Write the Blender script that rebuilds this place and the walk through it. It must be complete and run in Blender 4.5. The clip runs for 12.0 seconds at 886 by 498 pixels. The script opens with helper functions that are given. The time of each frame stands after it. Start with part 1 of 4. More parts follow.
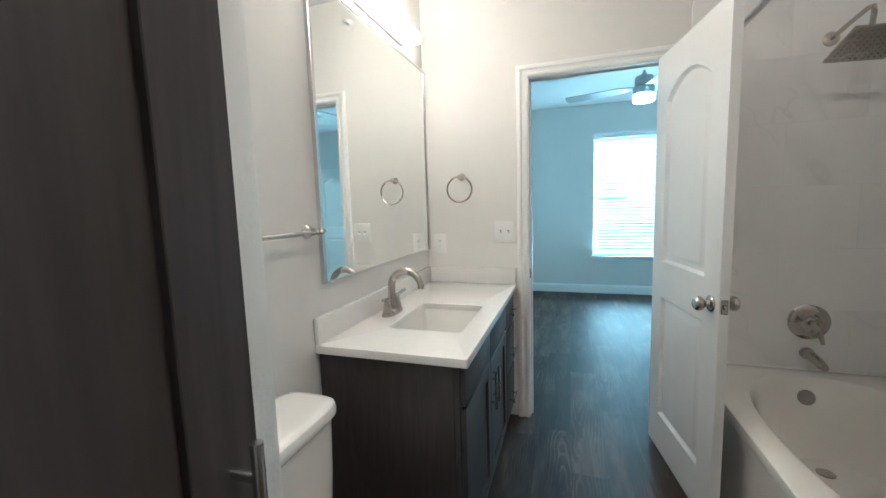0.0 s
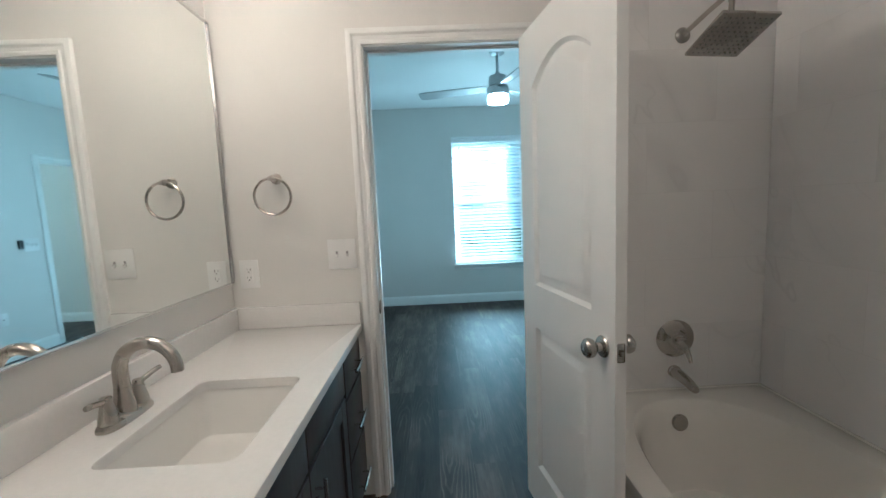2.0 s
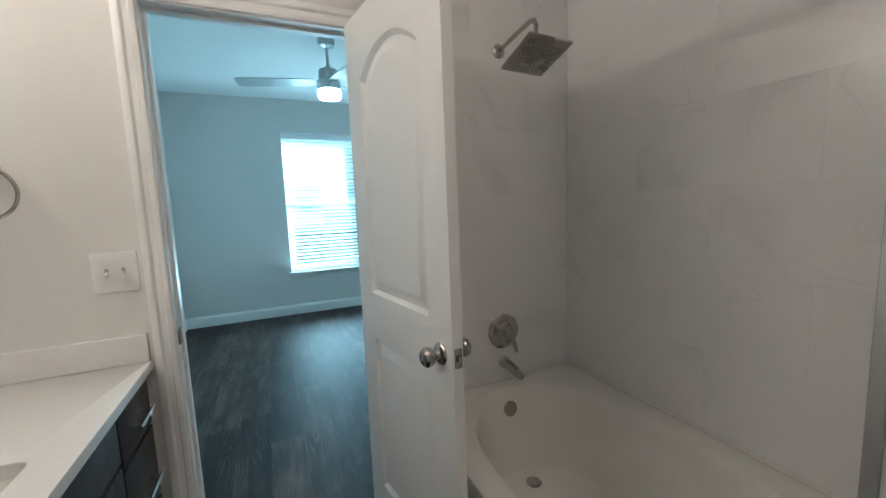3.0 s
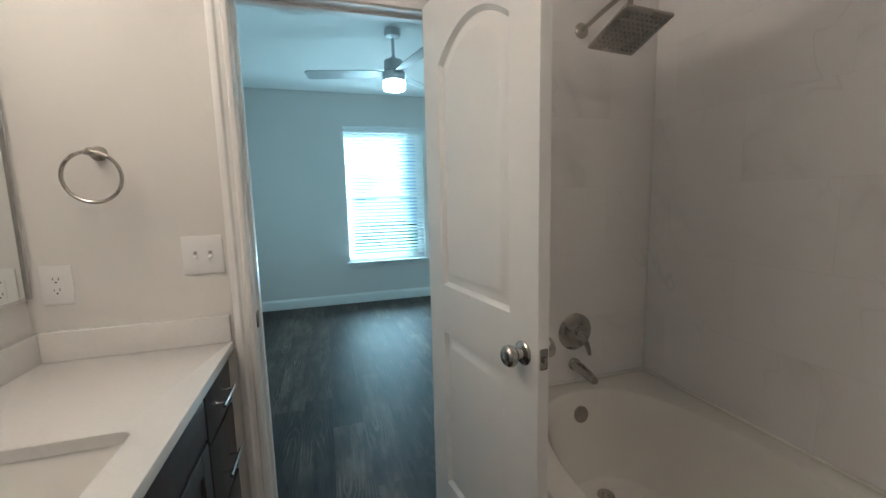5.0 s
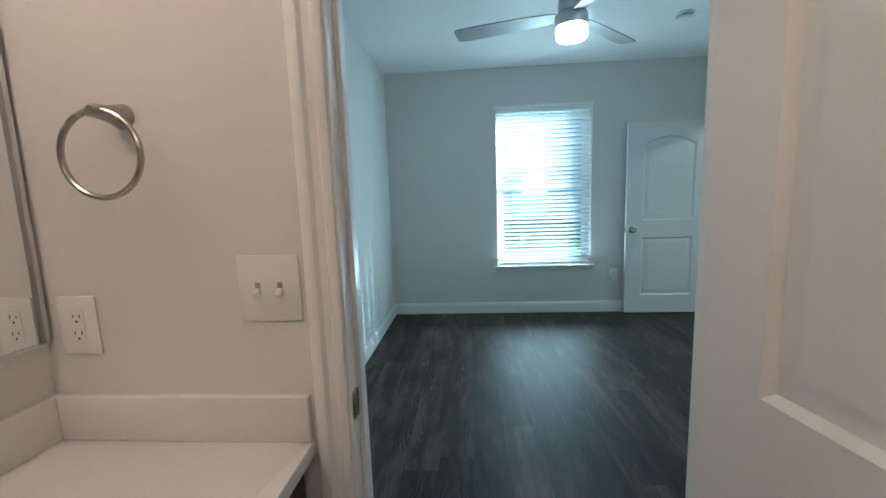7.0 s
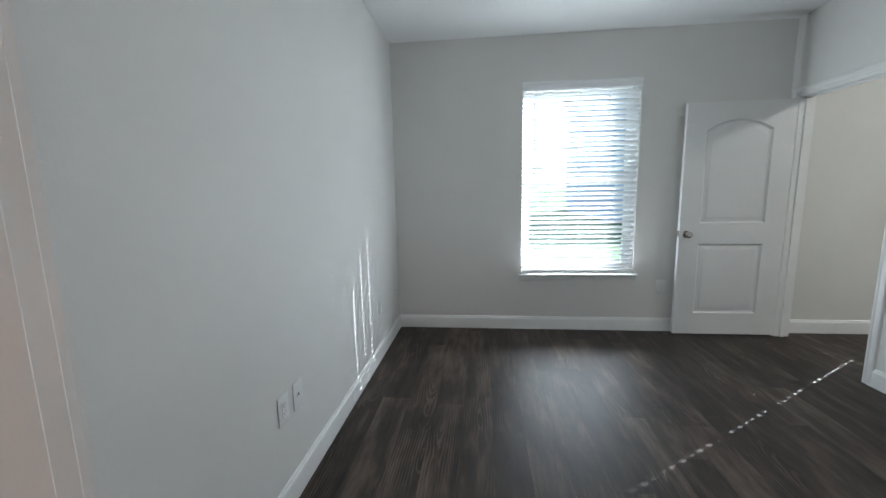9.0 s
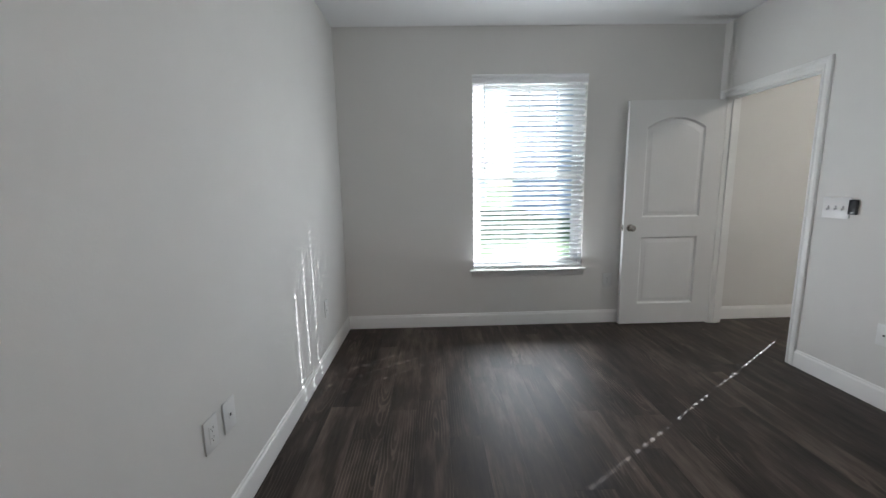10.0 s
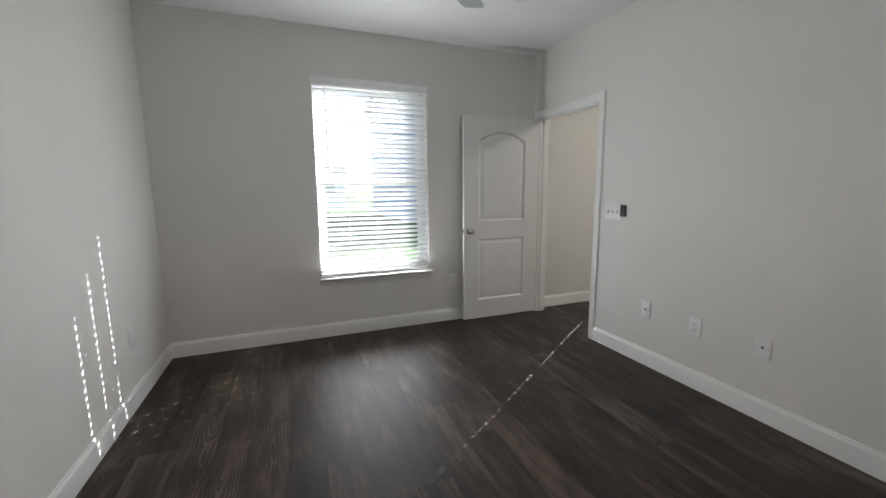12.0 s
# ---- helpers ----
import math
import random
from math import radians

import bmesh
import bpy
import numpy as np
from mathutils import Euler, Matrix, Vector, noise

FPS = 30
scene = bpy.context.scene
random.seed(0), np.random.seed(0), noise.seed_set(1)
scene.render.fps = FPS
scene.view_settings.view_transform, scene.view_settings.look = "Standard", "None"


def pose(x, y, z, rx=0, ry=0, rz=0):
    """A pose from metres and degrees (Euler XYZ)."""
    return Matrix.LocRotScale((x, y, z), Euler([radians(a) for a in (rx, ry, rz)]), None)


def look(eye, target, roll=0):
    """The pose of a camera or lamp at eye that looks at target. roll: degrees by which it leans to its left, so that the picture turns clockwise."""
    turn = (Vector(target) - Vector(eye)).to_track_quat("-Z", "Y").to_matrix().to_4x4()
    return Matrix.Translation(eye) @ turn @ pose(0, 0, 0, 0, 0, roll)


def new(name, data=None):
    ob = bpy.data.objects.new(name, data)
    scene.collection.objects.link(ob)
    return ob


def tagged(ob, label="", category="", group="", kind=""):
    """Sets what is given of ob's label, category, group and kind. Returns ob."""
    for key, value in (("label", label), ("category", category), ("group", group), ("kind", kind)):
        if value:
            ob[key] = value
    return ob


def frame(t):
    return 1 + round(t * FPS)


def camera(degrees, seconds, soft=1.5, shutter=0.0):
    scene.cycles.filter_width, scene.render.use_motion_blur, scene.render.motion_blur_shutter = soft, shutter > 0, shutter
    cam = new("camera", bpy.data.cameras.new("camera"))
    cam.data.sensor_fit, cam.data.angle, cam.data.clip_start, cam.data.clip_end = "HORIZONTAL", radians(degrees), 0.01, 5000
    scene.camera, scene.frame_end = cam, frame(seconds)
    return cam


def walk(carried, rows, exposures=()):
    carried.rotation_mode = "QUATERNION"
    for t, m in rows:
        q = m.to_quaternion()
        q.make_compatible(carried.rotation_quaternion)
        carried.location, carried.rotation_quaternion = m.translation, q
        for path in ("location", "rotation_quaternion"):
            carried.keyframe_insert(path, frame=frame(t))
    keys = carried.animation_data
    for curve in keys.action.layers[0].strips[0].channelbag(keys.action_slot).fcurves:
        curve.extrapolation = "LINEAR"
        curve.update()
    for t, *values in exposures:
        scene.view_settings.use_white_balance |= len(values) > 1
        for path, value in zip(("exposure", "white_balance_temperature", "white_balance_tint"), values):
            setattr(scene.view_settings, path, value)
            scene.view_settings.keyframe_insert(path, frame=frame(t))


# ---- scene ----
cam = camera(97.6, 12.0)
PATH = [
    (0, (0.448, 0.178, 1.336), (-0.171, 2.067, 1.117), -1.8),
    (0.3, (0.463, 0.303, 1.36), (-0.212, 2.174, 1.143), -1.8),
    (0.5, (0.467, 0.359, 1.351), (-0.218, 2.228, 1.152), -2.2),
    (0.7, (0.484, 0.431, 1.358), (-0.217, 2.295, 1.164), -2.2),
    (1, (0.473, 0.491, 1.346), (-0.156, 2.379, 1.148), -2.2),
    (1.5, (0.473, 0.643, 1.338), (0.108, 2.598, 1.13), -2.4),
    (2, (0.49, 0.802, 1.359), (0.53, 2.79, 1.144), -2.5),
    (2.5, (0.52, 0.899, 1.365), (0.984, 2.832, 1.143), -2.5),
    (3, (0.552, 0.916, 1.357), (1.361, 2.729, 1.122), -2.2),
    (3.2, (0.552, 0.913, 1.35), (1.473, 2.668, 1.109), -2.1),
    (4.8, (0.51, 0.978, 1.343), (1.227, 2.827, 1.083), -1.4),
    (5, (0.485, 1.01, 1.341), (1.06, 2.909, 1.087), -1.4),
    (5.5, (0.471, 1.156, 1.336), (0.656, 3.13, 1.075), -1.6),
    (6, (0.517, 1.368, 1.327), (0.459, 3.349, 1.06), -1.8),
    (6.5, (0.521, 1.573, 1.324), (0.392, 3.551, 1.059), -1.8),
    (7, (0.474, 1.808, 1.336), (0.33, 3.786, 1.075), -2.0),
    (7.2, (0.465, 1.877, 1.333), (0.321, 3.857, 1.088), -1.7),
    (8.8, (0.427, 2.429, 1.345), (0.207, 4.396, 1.055), -1.1),
    (9, (0.419, 2.481, 1.357), (0.21, 4.447, 1.057), -1.2),
    (9.5, (0.389, 2.566, 1.337), (0.283, 4.539, 1.028), -1.1),
    (10, (0.401, 2.607, 1.331), (0.449, 4.581, 1.014), -1.1),
    (10.5, (0.441, 2.604, 1.343), (0.652, 4.567, 1.022), -1.1),
    (11, (0.482, 2.607, 1.341), (0.871, 4.543, 1.023), -1.0),
    (11.5, (0.517, 2.607, 1.33), (1.082, 4.501, 1.024), -0.6),
    (12, (0.55, 2.596, 1.325), (1.269, 4.438, 1.029), -0.5),
]
walk(cam, [(t, look(eye, target, roll)) for t, eye, target, roll in PATH], [(0, 3.2, 3900, -24), (1.2, 2.87, 4000, -23), (3.2, 2.74, 4050, -23), (6.0, 2.54, 4340, -20), (7.3, 2.38, 4600, -14), (8.8, 2.58, 5450, 3), (9.6, 2.48, 5720, 9), (12, 2.4, 6080, 11)])

# ---- light and exposure ----
world = bpy.data.worlds.new("sky")
scene.world = world
world.use_nodes = True
wn = world.node_tree
sky = wn.nodes.new("ShaderNodeTexSky")
sky.sky_type = "NISHITA"
sky.sun_disc = False
SUN = Vector((1.0, 0.69, 0.69)).normalized()      # towards the sun
sky.sun_elevation = math.asin(SUN.z)
sky.sun_rotation = math.atan2(SUN.x, SUN.y)
wn.links.new(sky.outputs[0], wn.nodes["Background"].inputs[0])
wn.nodes["Background"].inputs[1].default_value = 0.05
sun_data = bpy.data.lights.new("sun", "SUN")
sun_data.energy, sun_data.angle, sun_data.color = 4.2, radians(0.3), (1.0, 0.96, 0.90)
sun = new("sun", sun_data)
sun.matrix_world = look(SUN * 30, (0, 0, 0))
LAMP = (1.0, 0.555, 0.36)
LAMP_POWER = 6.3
# strength of the fill dome added in the bathroom
FILL_POWER = 7.3
FAN_POWER = 9.0

# added strip lamp at the bedroom sill, for sky light off the tilted slats
sill_lamp_data = bpy.data.lights.new("sill_lamp", "AREA")
sill_lamp_data.shape, sill_lamp_data.size, sill_lamp_data.size_y = "RECTANGLE", 0.96, 0.03
sill_lamp_data.energy, sill_lamp_data.color = 3.0, (0.98, 0.98, 0.95)
sill_lamp = new("sill_lamp", sill_lamp_data)
sill_lamp.matrix_world = look((1.2875, 6.165, 0.575), (1.2875, 5.265, 1.005))


# ---- materials ----
def material(name, color, rough=0.5, metal=0.0, vary=0.06, scale=6.0, bump=0.0, bump_scale=200.0, coat=0.0, spec=0.5, stretch=(1, 1, 1)):
    """Paint, plastic or metal with blotchy colour, uneven gloss and fine relief."""
    m = bpy.data.materials.new(name)
    m.use_nodes = True
    n, l = m.node_tree.nodes, m.node_tree.links
    b = n["Principled BSDF"]
    b.inputs["Metallic"].default_value = metal
    b.inputs["Coat Weight"].default_value = coat
    b.inputs["Specular IOR Level"].default_value = spec
    tc, mp = n.new("ShaderNodeTexCoord"), n.new("ShaderNodeMapping")
    mp.inputs["Scale"].default_value = stretch
    l.new(tc.outputs["Object"], mp.inputs[0])
    t1, ramp = n.new("ShaderNodeTexNoise"), n.new("ShaderNodeValToRGB")
    t1.inputs["Scale"].default_value, t1.inputs["Detail"].default_value = scale, 6
    l.new(mp.outputs[0], t1.inputs["Vector"])
    ramp.color_ramp.elements[0].position, ramp.color_ramp.elements[1].position = 0.3, 0.7
    ramp.color_ramp.elements[0].color = (*[c * (1 - vary) for c in color], 1)
    ramp.color_ramp.elements[1].color = (*[min(1, c * (1 + vary)) for c in color], 1)
    l.new(t1.outputs["Fac"], ramp.inputs[0])
    l.new(ramp.outputs[0], b.inputs["Base Color"])
    mr = n.new("ShaderNodeMapRange")
    mr.inputs["To Min"].default_value, mr.inputs["To Max"].default_value = max(0.02, rough * 0.85), min(1, rough * 1.15)
    t2 = n.new("ShaderNodeTexNoise")
    t2.inputs["Scale"].default_value = scale * 5
    l.new(mp.outputs[0], t2.inputs["Vector"])
    l.new(t2.outputs["Fac"], mr.inputs["Value"])
    l.new(mr.outputs[0], b.inputs["Roughness"])
    if bump:
        t3, bp = n.new("ShaderNodeTexNoise"), n.new("ShaderNodeBump")
        t3.inputs["Scale"].default_value, t3.inputs["Detail"].default_value = bump_scale, 3
        bp.inputs["Strength"].default_value, bp.inputs["Distance"].default_value = bump, 0.004
        l.new(mp.outputs[0], t3.inputs["Vector"])
        l.new(t3.outputs["Fac"], bp.inputs["Height"])
        l.new(bp.outputs[0], b.inputs["Normal"])
    return m


def wood(name, dark, light, rough, along, seam=0.35, scale=1.0):
    """Grained wood; along: the axis of the grain (0, 1 or 2). Each piece takes its own cut and tone."""
    m = bpy.data.materials.new(name)
    m.use_nodes = True
    n, l = m.node_tree.nodes, m.node_tree.links
    b = n["Principled BSDF"]
    tc, info = n.new("ShaderNodeTexCoord"), n.new("ShaderNodeObjectInfo")
    shift, add, mp = n.new("ShaderNodeVectorMath"), n.new("ShaderNodeVectorMath"), n.new("ShaderNodeMapping")
    shift.operation = "SCALE"
    shift.inputs[0].default_value = (13.7, 29.3, 7.1)
    l.new(info.outputs["Random"], shift.inputs["Scale"])
    l.new(tc.outputs["Object"], add.inputs[0])
    l.new(shift.outputs[0], add.inputs[1])
    s = [scale, scale, scale]
    s[along] = 0.09 * scale
    mp.inputs["Scale"].default_value = s
    l.new(add.outputs[0], mp.inputs[0])
    rings = n.new("ShaderNodeTexNoise")
    rings.inputs["Scale"].default_value, rings.inputs["Detail"].default_value, rings.inputs["Distortion"].default_value = 9, 3, 0.6
    l.new(mp.outputs[0], rings.inputs["Vector"])
    mul, sine = n.new("ShaderNodeMath"), n.new("ShaderNodeMath")
    mul.operation, sine.operation = "MULTIPLY", "SINE"
    mul.inputs[1].default_value = 42
    l.new(rings.outputs["Fac"], mul.inputs[0])
    l.new(mul.outputs[0], sine.inputs[0])
    fine = n.new("ShaderNodeTexNoise")
    fine.inputs["Scale"].default_value, fine.inputs["Detail"].default_value = 90, 6
    l.new(mp.outputs[0], fine.inputs["Vector"])
    cloud = n.new("ShaderNodeTexNoise")
    cloud.inputs["Scale"].default_value, cloud.inputs["Detail"].default_value = 5.0, 5
    half = n.new("ShaderNodeMapping")
    half.inputs["Scale"].default_value = [0.35 if k == along else 1.0 for k in range(3)]
    l.new(add.outputs[0], half.inputs[0])
    l.new(half.outputs[0], cloud.inputs["Vector"])
    m1, m2, m3 = (n.new("ShaderNodeMath") for _ in range(3))
    for q, k in ((m1, 0.11), (m2, 0.80), (m3, 0.50)):
        q.operation = "MULTIPLY_ADD"
        q.inputs[1].default_value = k
    l.new(sine.outputs[0], m1.inputs[0])
    m1.inputs[2].default_value = -0.05
    l.new(fine.outputs["Fac"], m2.inputs[0])
    l.new(m1.outputs[0], m2.inputs[2])
    l.new(cloud.outputs["Fac"], m3.inputs[0])
    l.new(m2.outputs[0], m3.inputs[2])
    tone = n.new("ShaderNodeMath")
    tone.operation = "MULTIPLY_ADD"
    tone.inputs[1].default_value = seam
    l.new(info.outputs["Random"], tone.inputs[0])
    l.new(m3.outputs[0], tone.inputs[2])
    ramp = n.new("ShaderNodeValToRGB")
    ramp.color_ramp.elements[0].position, ramp.color_ramp.elements[1].position = 0.52, 1.08 if along == 2 else 1.0
    ramp.color_ramp.elements[0].color, ramp.color_ramp.elements[1].color = (*dark, 1), (*light, 1)
    l.new(tone.outputs[0], ramp.inputs[0])
    l.new(ramp.outputs[0], b.inputs["Base Color"])
    mr, bp = n.new("ShaderNodeMapRange"), n.new("ShaderNodeBump")
    mr.inputs["To Min"].default_value, mr.inputs["To Max"].default_value = rough * 0.8, rough * 1.25
    l.new(fine.outputs["Fac"], mr.inputs["Value"])
    l.new(mr.outputs[0], b.inputs["Roughness"])
    b.inputs["Specular IOR Level"].default_value = 0.38
    bp.inputs["Strength"].default_value, bp.inputs["Distance"].default_value = 0.25, 0.001
    l.new(m2.outputs[0], bp.inputs["Height"])
    l.new(bp.outputs[0], b.inputs["Normal"])
    return m


def plank_wood(name):
    """Plain-sawn dark plank: growth rings cut at a shallow angle, pores, cloudy stain, a tone for each plank."""
    m = bpy.data.materials.new(name)
    m.use_nodes = True
    n, l = m.node_tree.nodes, m.node_tree.links
    b = n["Principled BSDF"]

    def put(sock, v):
        if hasattr(v, "default_value"):
            l.new(v, sock)
        else:
            sock.default_value = v

    def op(kind, x, y=0.0, z=0.0):
        q = n.new("ShaderNodeMath")
        q.operation = kind
        for sock, v in zip(q.inputs, (x, y, z)):
            put(sock, v)
        return q.outputs[0]

    def vec(x, y, z):
        q = n.new("ShaderNodeCombineXYZ")
        for sock, v in zip(q.inputs, (x, y, z)):
            put(sock, v)
        return q.outputs[0]

    def noise(v, scale, detail, rough=0.5):
        q = n.new("ShaderNodeTexNoise")
        q.inputs["Scale"].default_value, q.inputs["Detail"].default_value, q.inputs["Roughness"].default_value = scale, detail, rough
        l.new(v, q.inputs["Vector"])
        return q.outputs["Fac"]

    def remap(v, a, c, lo, hi):
        q = n.new("ShaderNodeMapRange")
        q.interpolation_type = "SMOOTHSTEP"
        for sock, k in zip(list(q.inputs)[1:5], (a, c, lo, hi)):
            sock.default_value = k
        l.new(v, q.inputs["Value"])
        return q.outputs[0]

    tc, info, sep = n.new("ShaderNodeTexCoord"), n.new("ShaderNodeObjectInfo"), n.new("ShaderNodeSeparateXYZ")
    l.new(tc.outputs["Object"], sep.inputs[0])
    x, y, r = sep.outputs[0], sep.outputs[1], info.outputs["Random"]
    r2 = op("FRACT", op("MULTIPLY", r, 37.7))
    r3 = op("FRACT", op("MULTIPLY", r, 91.3))
    cx = op("SUBTRACT", x, op("MULTIPLY_ADD", r2, 0.16, 0.01))                  # across, from the heart of the tree
    wob = noise(vec(op("MULTIPLY", x, 7.0), op("MULTIPLY", y, 2.6), op("MULTIPLY", r, 40.0)), 1.0, 3)
    depth = op("ADD", op("MULTIPLY", op("SUBTRACT", y, op("MULTIPLY", r3, 1.2)), 0.075), op("MULTIPLY", op("SUBTRACT", wob, 0.5), 0.085))
    ring = op("SQRT", op("ADD", op("MULTIPLY", cx, cx), op("MULTIPLY", depth, depth)))
    wave = op("SINE", op("MULTIPLY", ring, 430.0))
    line = remap(wave, 0.1, 0.95, 0.0, 1.0)
    pores = noise(vec(op("MULTIPLY", x, 210.0), op("MULTIPLY", y, 7.0), op("MULTIPLY", r, 50.0)), 1.0, 3, 0.6)
    cloud = noise(vec(op("MULTIPLY", x, 9.0), op("MULTIPLY", y, 2.2), op("MULTIPLY", r, 60.0)), 1.0, 4, 0.6)
    drift = noise(vec(op("MULTIPLY", x, 17.0), op("MULTIPLY", y, 2.4), op("MULTIPLY", r, 70.0)), 1.0, 4, 0.6)
    gate = remap(noise(vec(op("MULTIPLY", x, 5.0), op("MULTIPLY", y, 1.7), op("MULTIPLY", r, 80.0)), 1.0, 2), 0.46, 0.66, 0.0, 1.0)
    tone = op("MULTIPLY_ADD", r3, 0.34, -0.17)
    v = op("ADD", op("MULTIPLY_ADD", op("SUBTRACT", cloud, 0.5), 1.35, 0.42), tone)
    v = op("ADD", v, op("MULTIPLY", op("SUBTRACT", drift, 0.5), 1.0))
    v = op("ADD", v, op("MULTIPLY", op("SUBTRACT", pores, 0.5), 0.30))
    v = op("ADD", v, op("MULTIPLY", op("MULTIPLY", line, gate), 0.34))
    v = op("SUBTRACT", v, op("MULTIPLY", gate, 0.16))
    ramp = n.new("ShaderNodeValToRGB")
    ramp.color_ramp.elements[0].position, ramp.color_ramp.elements[1].position = 0.0, 1.0
    ramp.color_ramp.elements[0].color, ramp.color_ramp.elements[1].color = (0.014, 0.0102, 0.0084, 1), (0.155, 0.118, 0.09, 1)
    mid = ramp.color_ramp.elements.new(0.42)
    mid.color = (0.043, 0.0312, 0.025, 1)
    l.new(v, ramp.inputs[0])
    l.new(ramp.outputs[0], b.inputs["Base Color"])
    l.new(remap(pores, 0.2, 0.8, 0.56, 0.46), b.inputs["Roughness"])
    b.inputs["Specular IOR Level"].default_value = 0.33
    bp = n.new("ShaderNodeBump")
    bp.inputs["Strength"].default_value, bp.inputs["Distance"].default_value = 0.25, 0.0008
    l.new(op("ADD", pores, op("MULTIPLY", line, 0.4)), bp.inputs["Height"])
    l.new(bp.outputs[0], b.inputs["Normal"])
    return m


def marble(name):
    """White glazed tile with soft grey diagonal veins."""
    m = bpy.data.materials.new(name)
    m.use_nodes = True
    n, l = m.node_tree.nodes, m.node_tree.links
    b = n["Principled BSDF"]
    geo, info = n.new("ShaderNodeNewGeometry"), n.new("ShaderNodeObjectInfo")
    add, shift = n.new("ShaderNodeVectorMath"), n.new("ShaderNodeVectorMath")
    shift.operation = "SCALE"
    shift.inputs[0].default_value = (3.1, 5.3, 2.2)
    l.new(info.outputs["Random"], shift.inputs["Scale"])
    l.new(geo.outputs["Position"], add.inputs[0])
    l.new(shift.outputs[0], add.inputs[1])
    dot, back, mp = (n.new("ShaderNodeVectorMath") for _ in range(3))
    dot.operation, back.operation, mp.operation = "DOT_PRODUCT", "SCALE", "SUBTRACT"
    d = Vector((-0.6, 0.5, 0.62)).normalized()       # the veins run along this line
    dot.inputs[1].default_value = d
    back.inputs[0].default_value = d * 0.9
    l.new(add.outputs[0], dot.inputs[0])
    l.new(dot.outputs["Value"], back.inputs["Scale"])
    l.new(add.outputs[0], mp.inputs[0])
    l.new(back.outputs[0], mp.inputs[1])
    mixed = None
    for k, (sc, width, dark) in enumerate(((1.5, 0.055, 0.10), (1.5, 0.012, 0.16), (3.4, 0.010, 0.10))):
        t = n.new("ShaderNodeTexNoise")
        t.inputs["Scale"].default_value, t.inputs["Detail"].default_value, t.inputs["Distortion"].default_value = sc, 2.5, 0.15
        l.new(mp.outputs[0], t.inputs["Vector"])
        sub, ab, mr = n.new("ShaderNodeMath"), n.new("ShaderNodeMath"), n.new("ShaderNodeMapRange")
        sub.operation, ab.operation = "SUBTRACT", "ABSOLUTE"
        sub.inputs[1].default_value = 0.5
        mr.interpolation_type = "SMOOTHSTEP"
        mr.inputs["From Max"].default_value = width
        mr.inputs["To Min"].default_value, mr.inputs["To Max"].default_value = dark, 0.0
        l.new(t.outputs["Fac"], sub.inputs[0])
        l.new(sub.outputs[0], ab.inputs[0])
        l.new(ab.outputs[0], mr.inputs["Value"])
        if mixed is None:
            mixed = mr.outputs[0]
        else:
            mx = n.new("ShaderNodeMath")
            mx.operation = "MAXIMUM"
            l.new(mixed, mx.inputs[0])
            l.new(mr.outputs[0], mx.inputs[1])
            mixed = mx.outputs[0]
    gate = n.new("ShaderNodeTexNoise")
    gate.inputs["Scale"].default_value = 2.3
    l.new(add.outputs[0], gate.inputs["Vector"])
    gr, gm = n.new("ShaderNodeMapRange"), n.new("ShaderNodeMath")
    gr.inputs["From Min"].default_value, gr.inputs["From Max"].default_value = 0.42, 0.62
    gm.operation = "MULTIPLY"
    l.new(gate.outputs["Fac"], gr.inputs["Value"])
    l.new(gr.outputs[0], gm.inputs[0])
    l.new(mixed, gm.inputs[1])
    ramp = n.new("ShaderNodeValToRGB")
    ramp.color_ramp.elements[0].color, ramp.color_ramp.elements[1].color = (0.84, 0.83, 0.82, 1), (0.2, 0.2, 0.21, 1)
    l.new(gm.outputs[0], ramp.inputs[0])
    l.new(ramp.outputs[0], b.inputs["Base Color"])
    b.inputs["Roughness"].default_value = 0.22
    return m


def glass(name):
    m = bpy.data.materials.new(name)
    m.use_nodes = True
    b = m.node_tree.nodes["Principled BSDF"]
    b.inputs["Transmission Weight"].default_value, b.inputs["Roughness"].default_value, b.inputs["IOR"].default_value = 1.0, 0.0, 1.45
    b.inputs["Base Color"].default_value = (0.95, 0.98, 0.97, 1)
    return m


def glow(name, color, power):
    m = bpy.data.materials.new(name)
    m.use_nodes = True
    b = m.node_tree.nodes["Principled BSDF"]
    b.inputs["Base Color"].default_value = (0.8, 0.8, 0.8, 1)
    b.inputs["Emission Color"].default_value, b.inputs["Emission Strength"].default_value = (*color, 1), power
    return m


PAINT = material("wall paint", (0.73, 0.72, 0.695), 0.7, vary=0.02, scale=1.5, bump=0.10, bump_scale=90)
ROUGHCAST = material("textured wall end paint", (0.73, 0.72, 0.695), 0.7, vary=0.03, scale=1.5, bump=0.45, bump_scale=75)
CEIL = material("ceiling paint", (0.82, 0.82, 0.81), 0.85, vary=0.02, scale=1.5, bump=0.3, bump_scale=110)
TRIM = material("white trim paint", (0.83, 0.83, 0.815), 0.38, vary=0.02, scale=4, bump=0.05, bump_scale=60)
DOORP = material("white door paint", (0.78, 0.78, 0.77), 0.42, vary=0.02, scale=3, bump=0.12, bump_scale=90, stretch=(1, 1, 0.12))
PLASTIC = material("white plastic", (0.8, 0.8, 0.79), 0.35, vary=0.015)
SLATM = material("white blind slat", (0.84, 0.85, 0.86), 0.45, vary=0.02)
VINYL = material("white vinyl", (0.78, 0.79, 0.8), 0.4, vary=0.02)
QUARTZ = material("white quartz", (0.76, 0.75, 0.735), 0.22, vary=0.018, scale=90)
PORC = material("white porcelain", (0.8, 0.79, 0.76), 0.1, vary=0.01, coat=0.3)
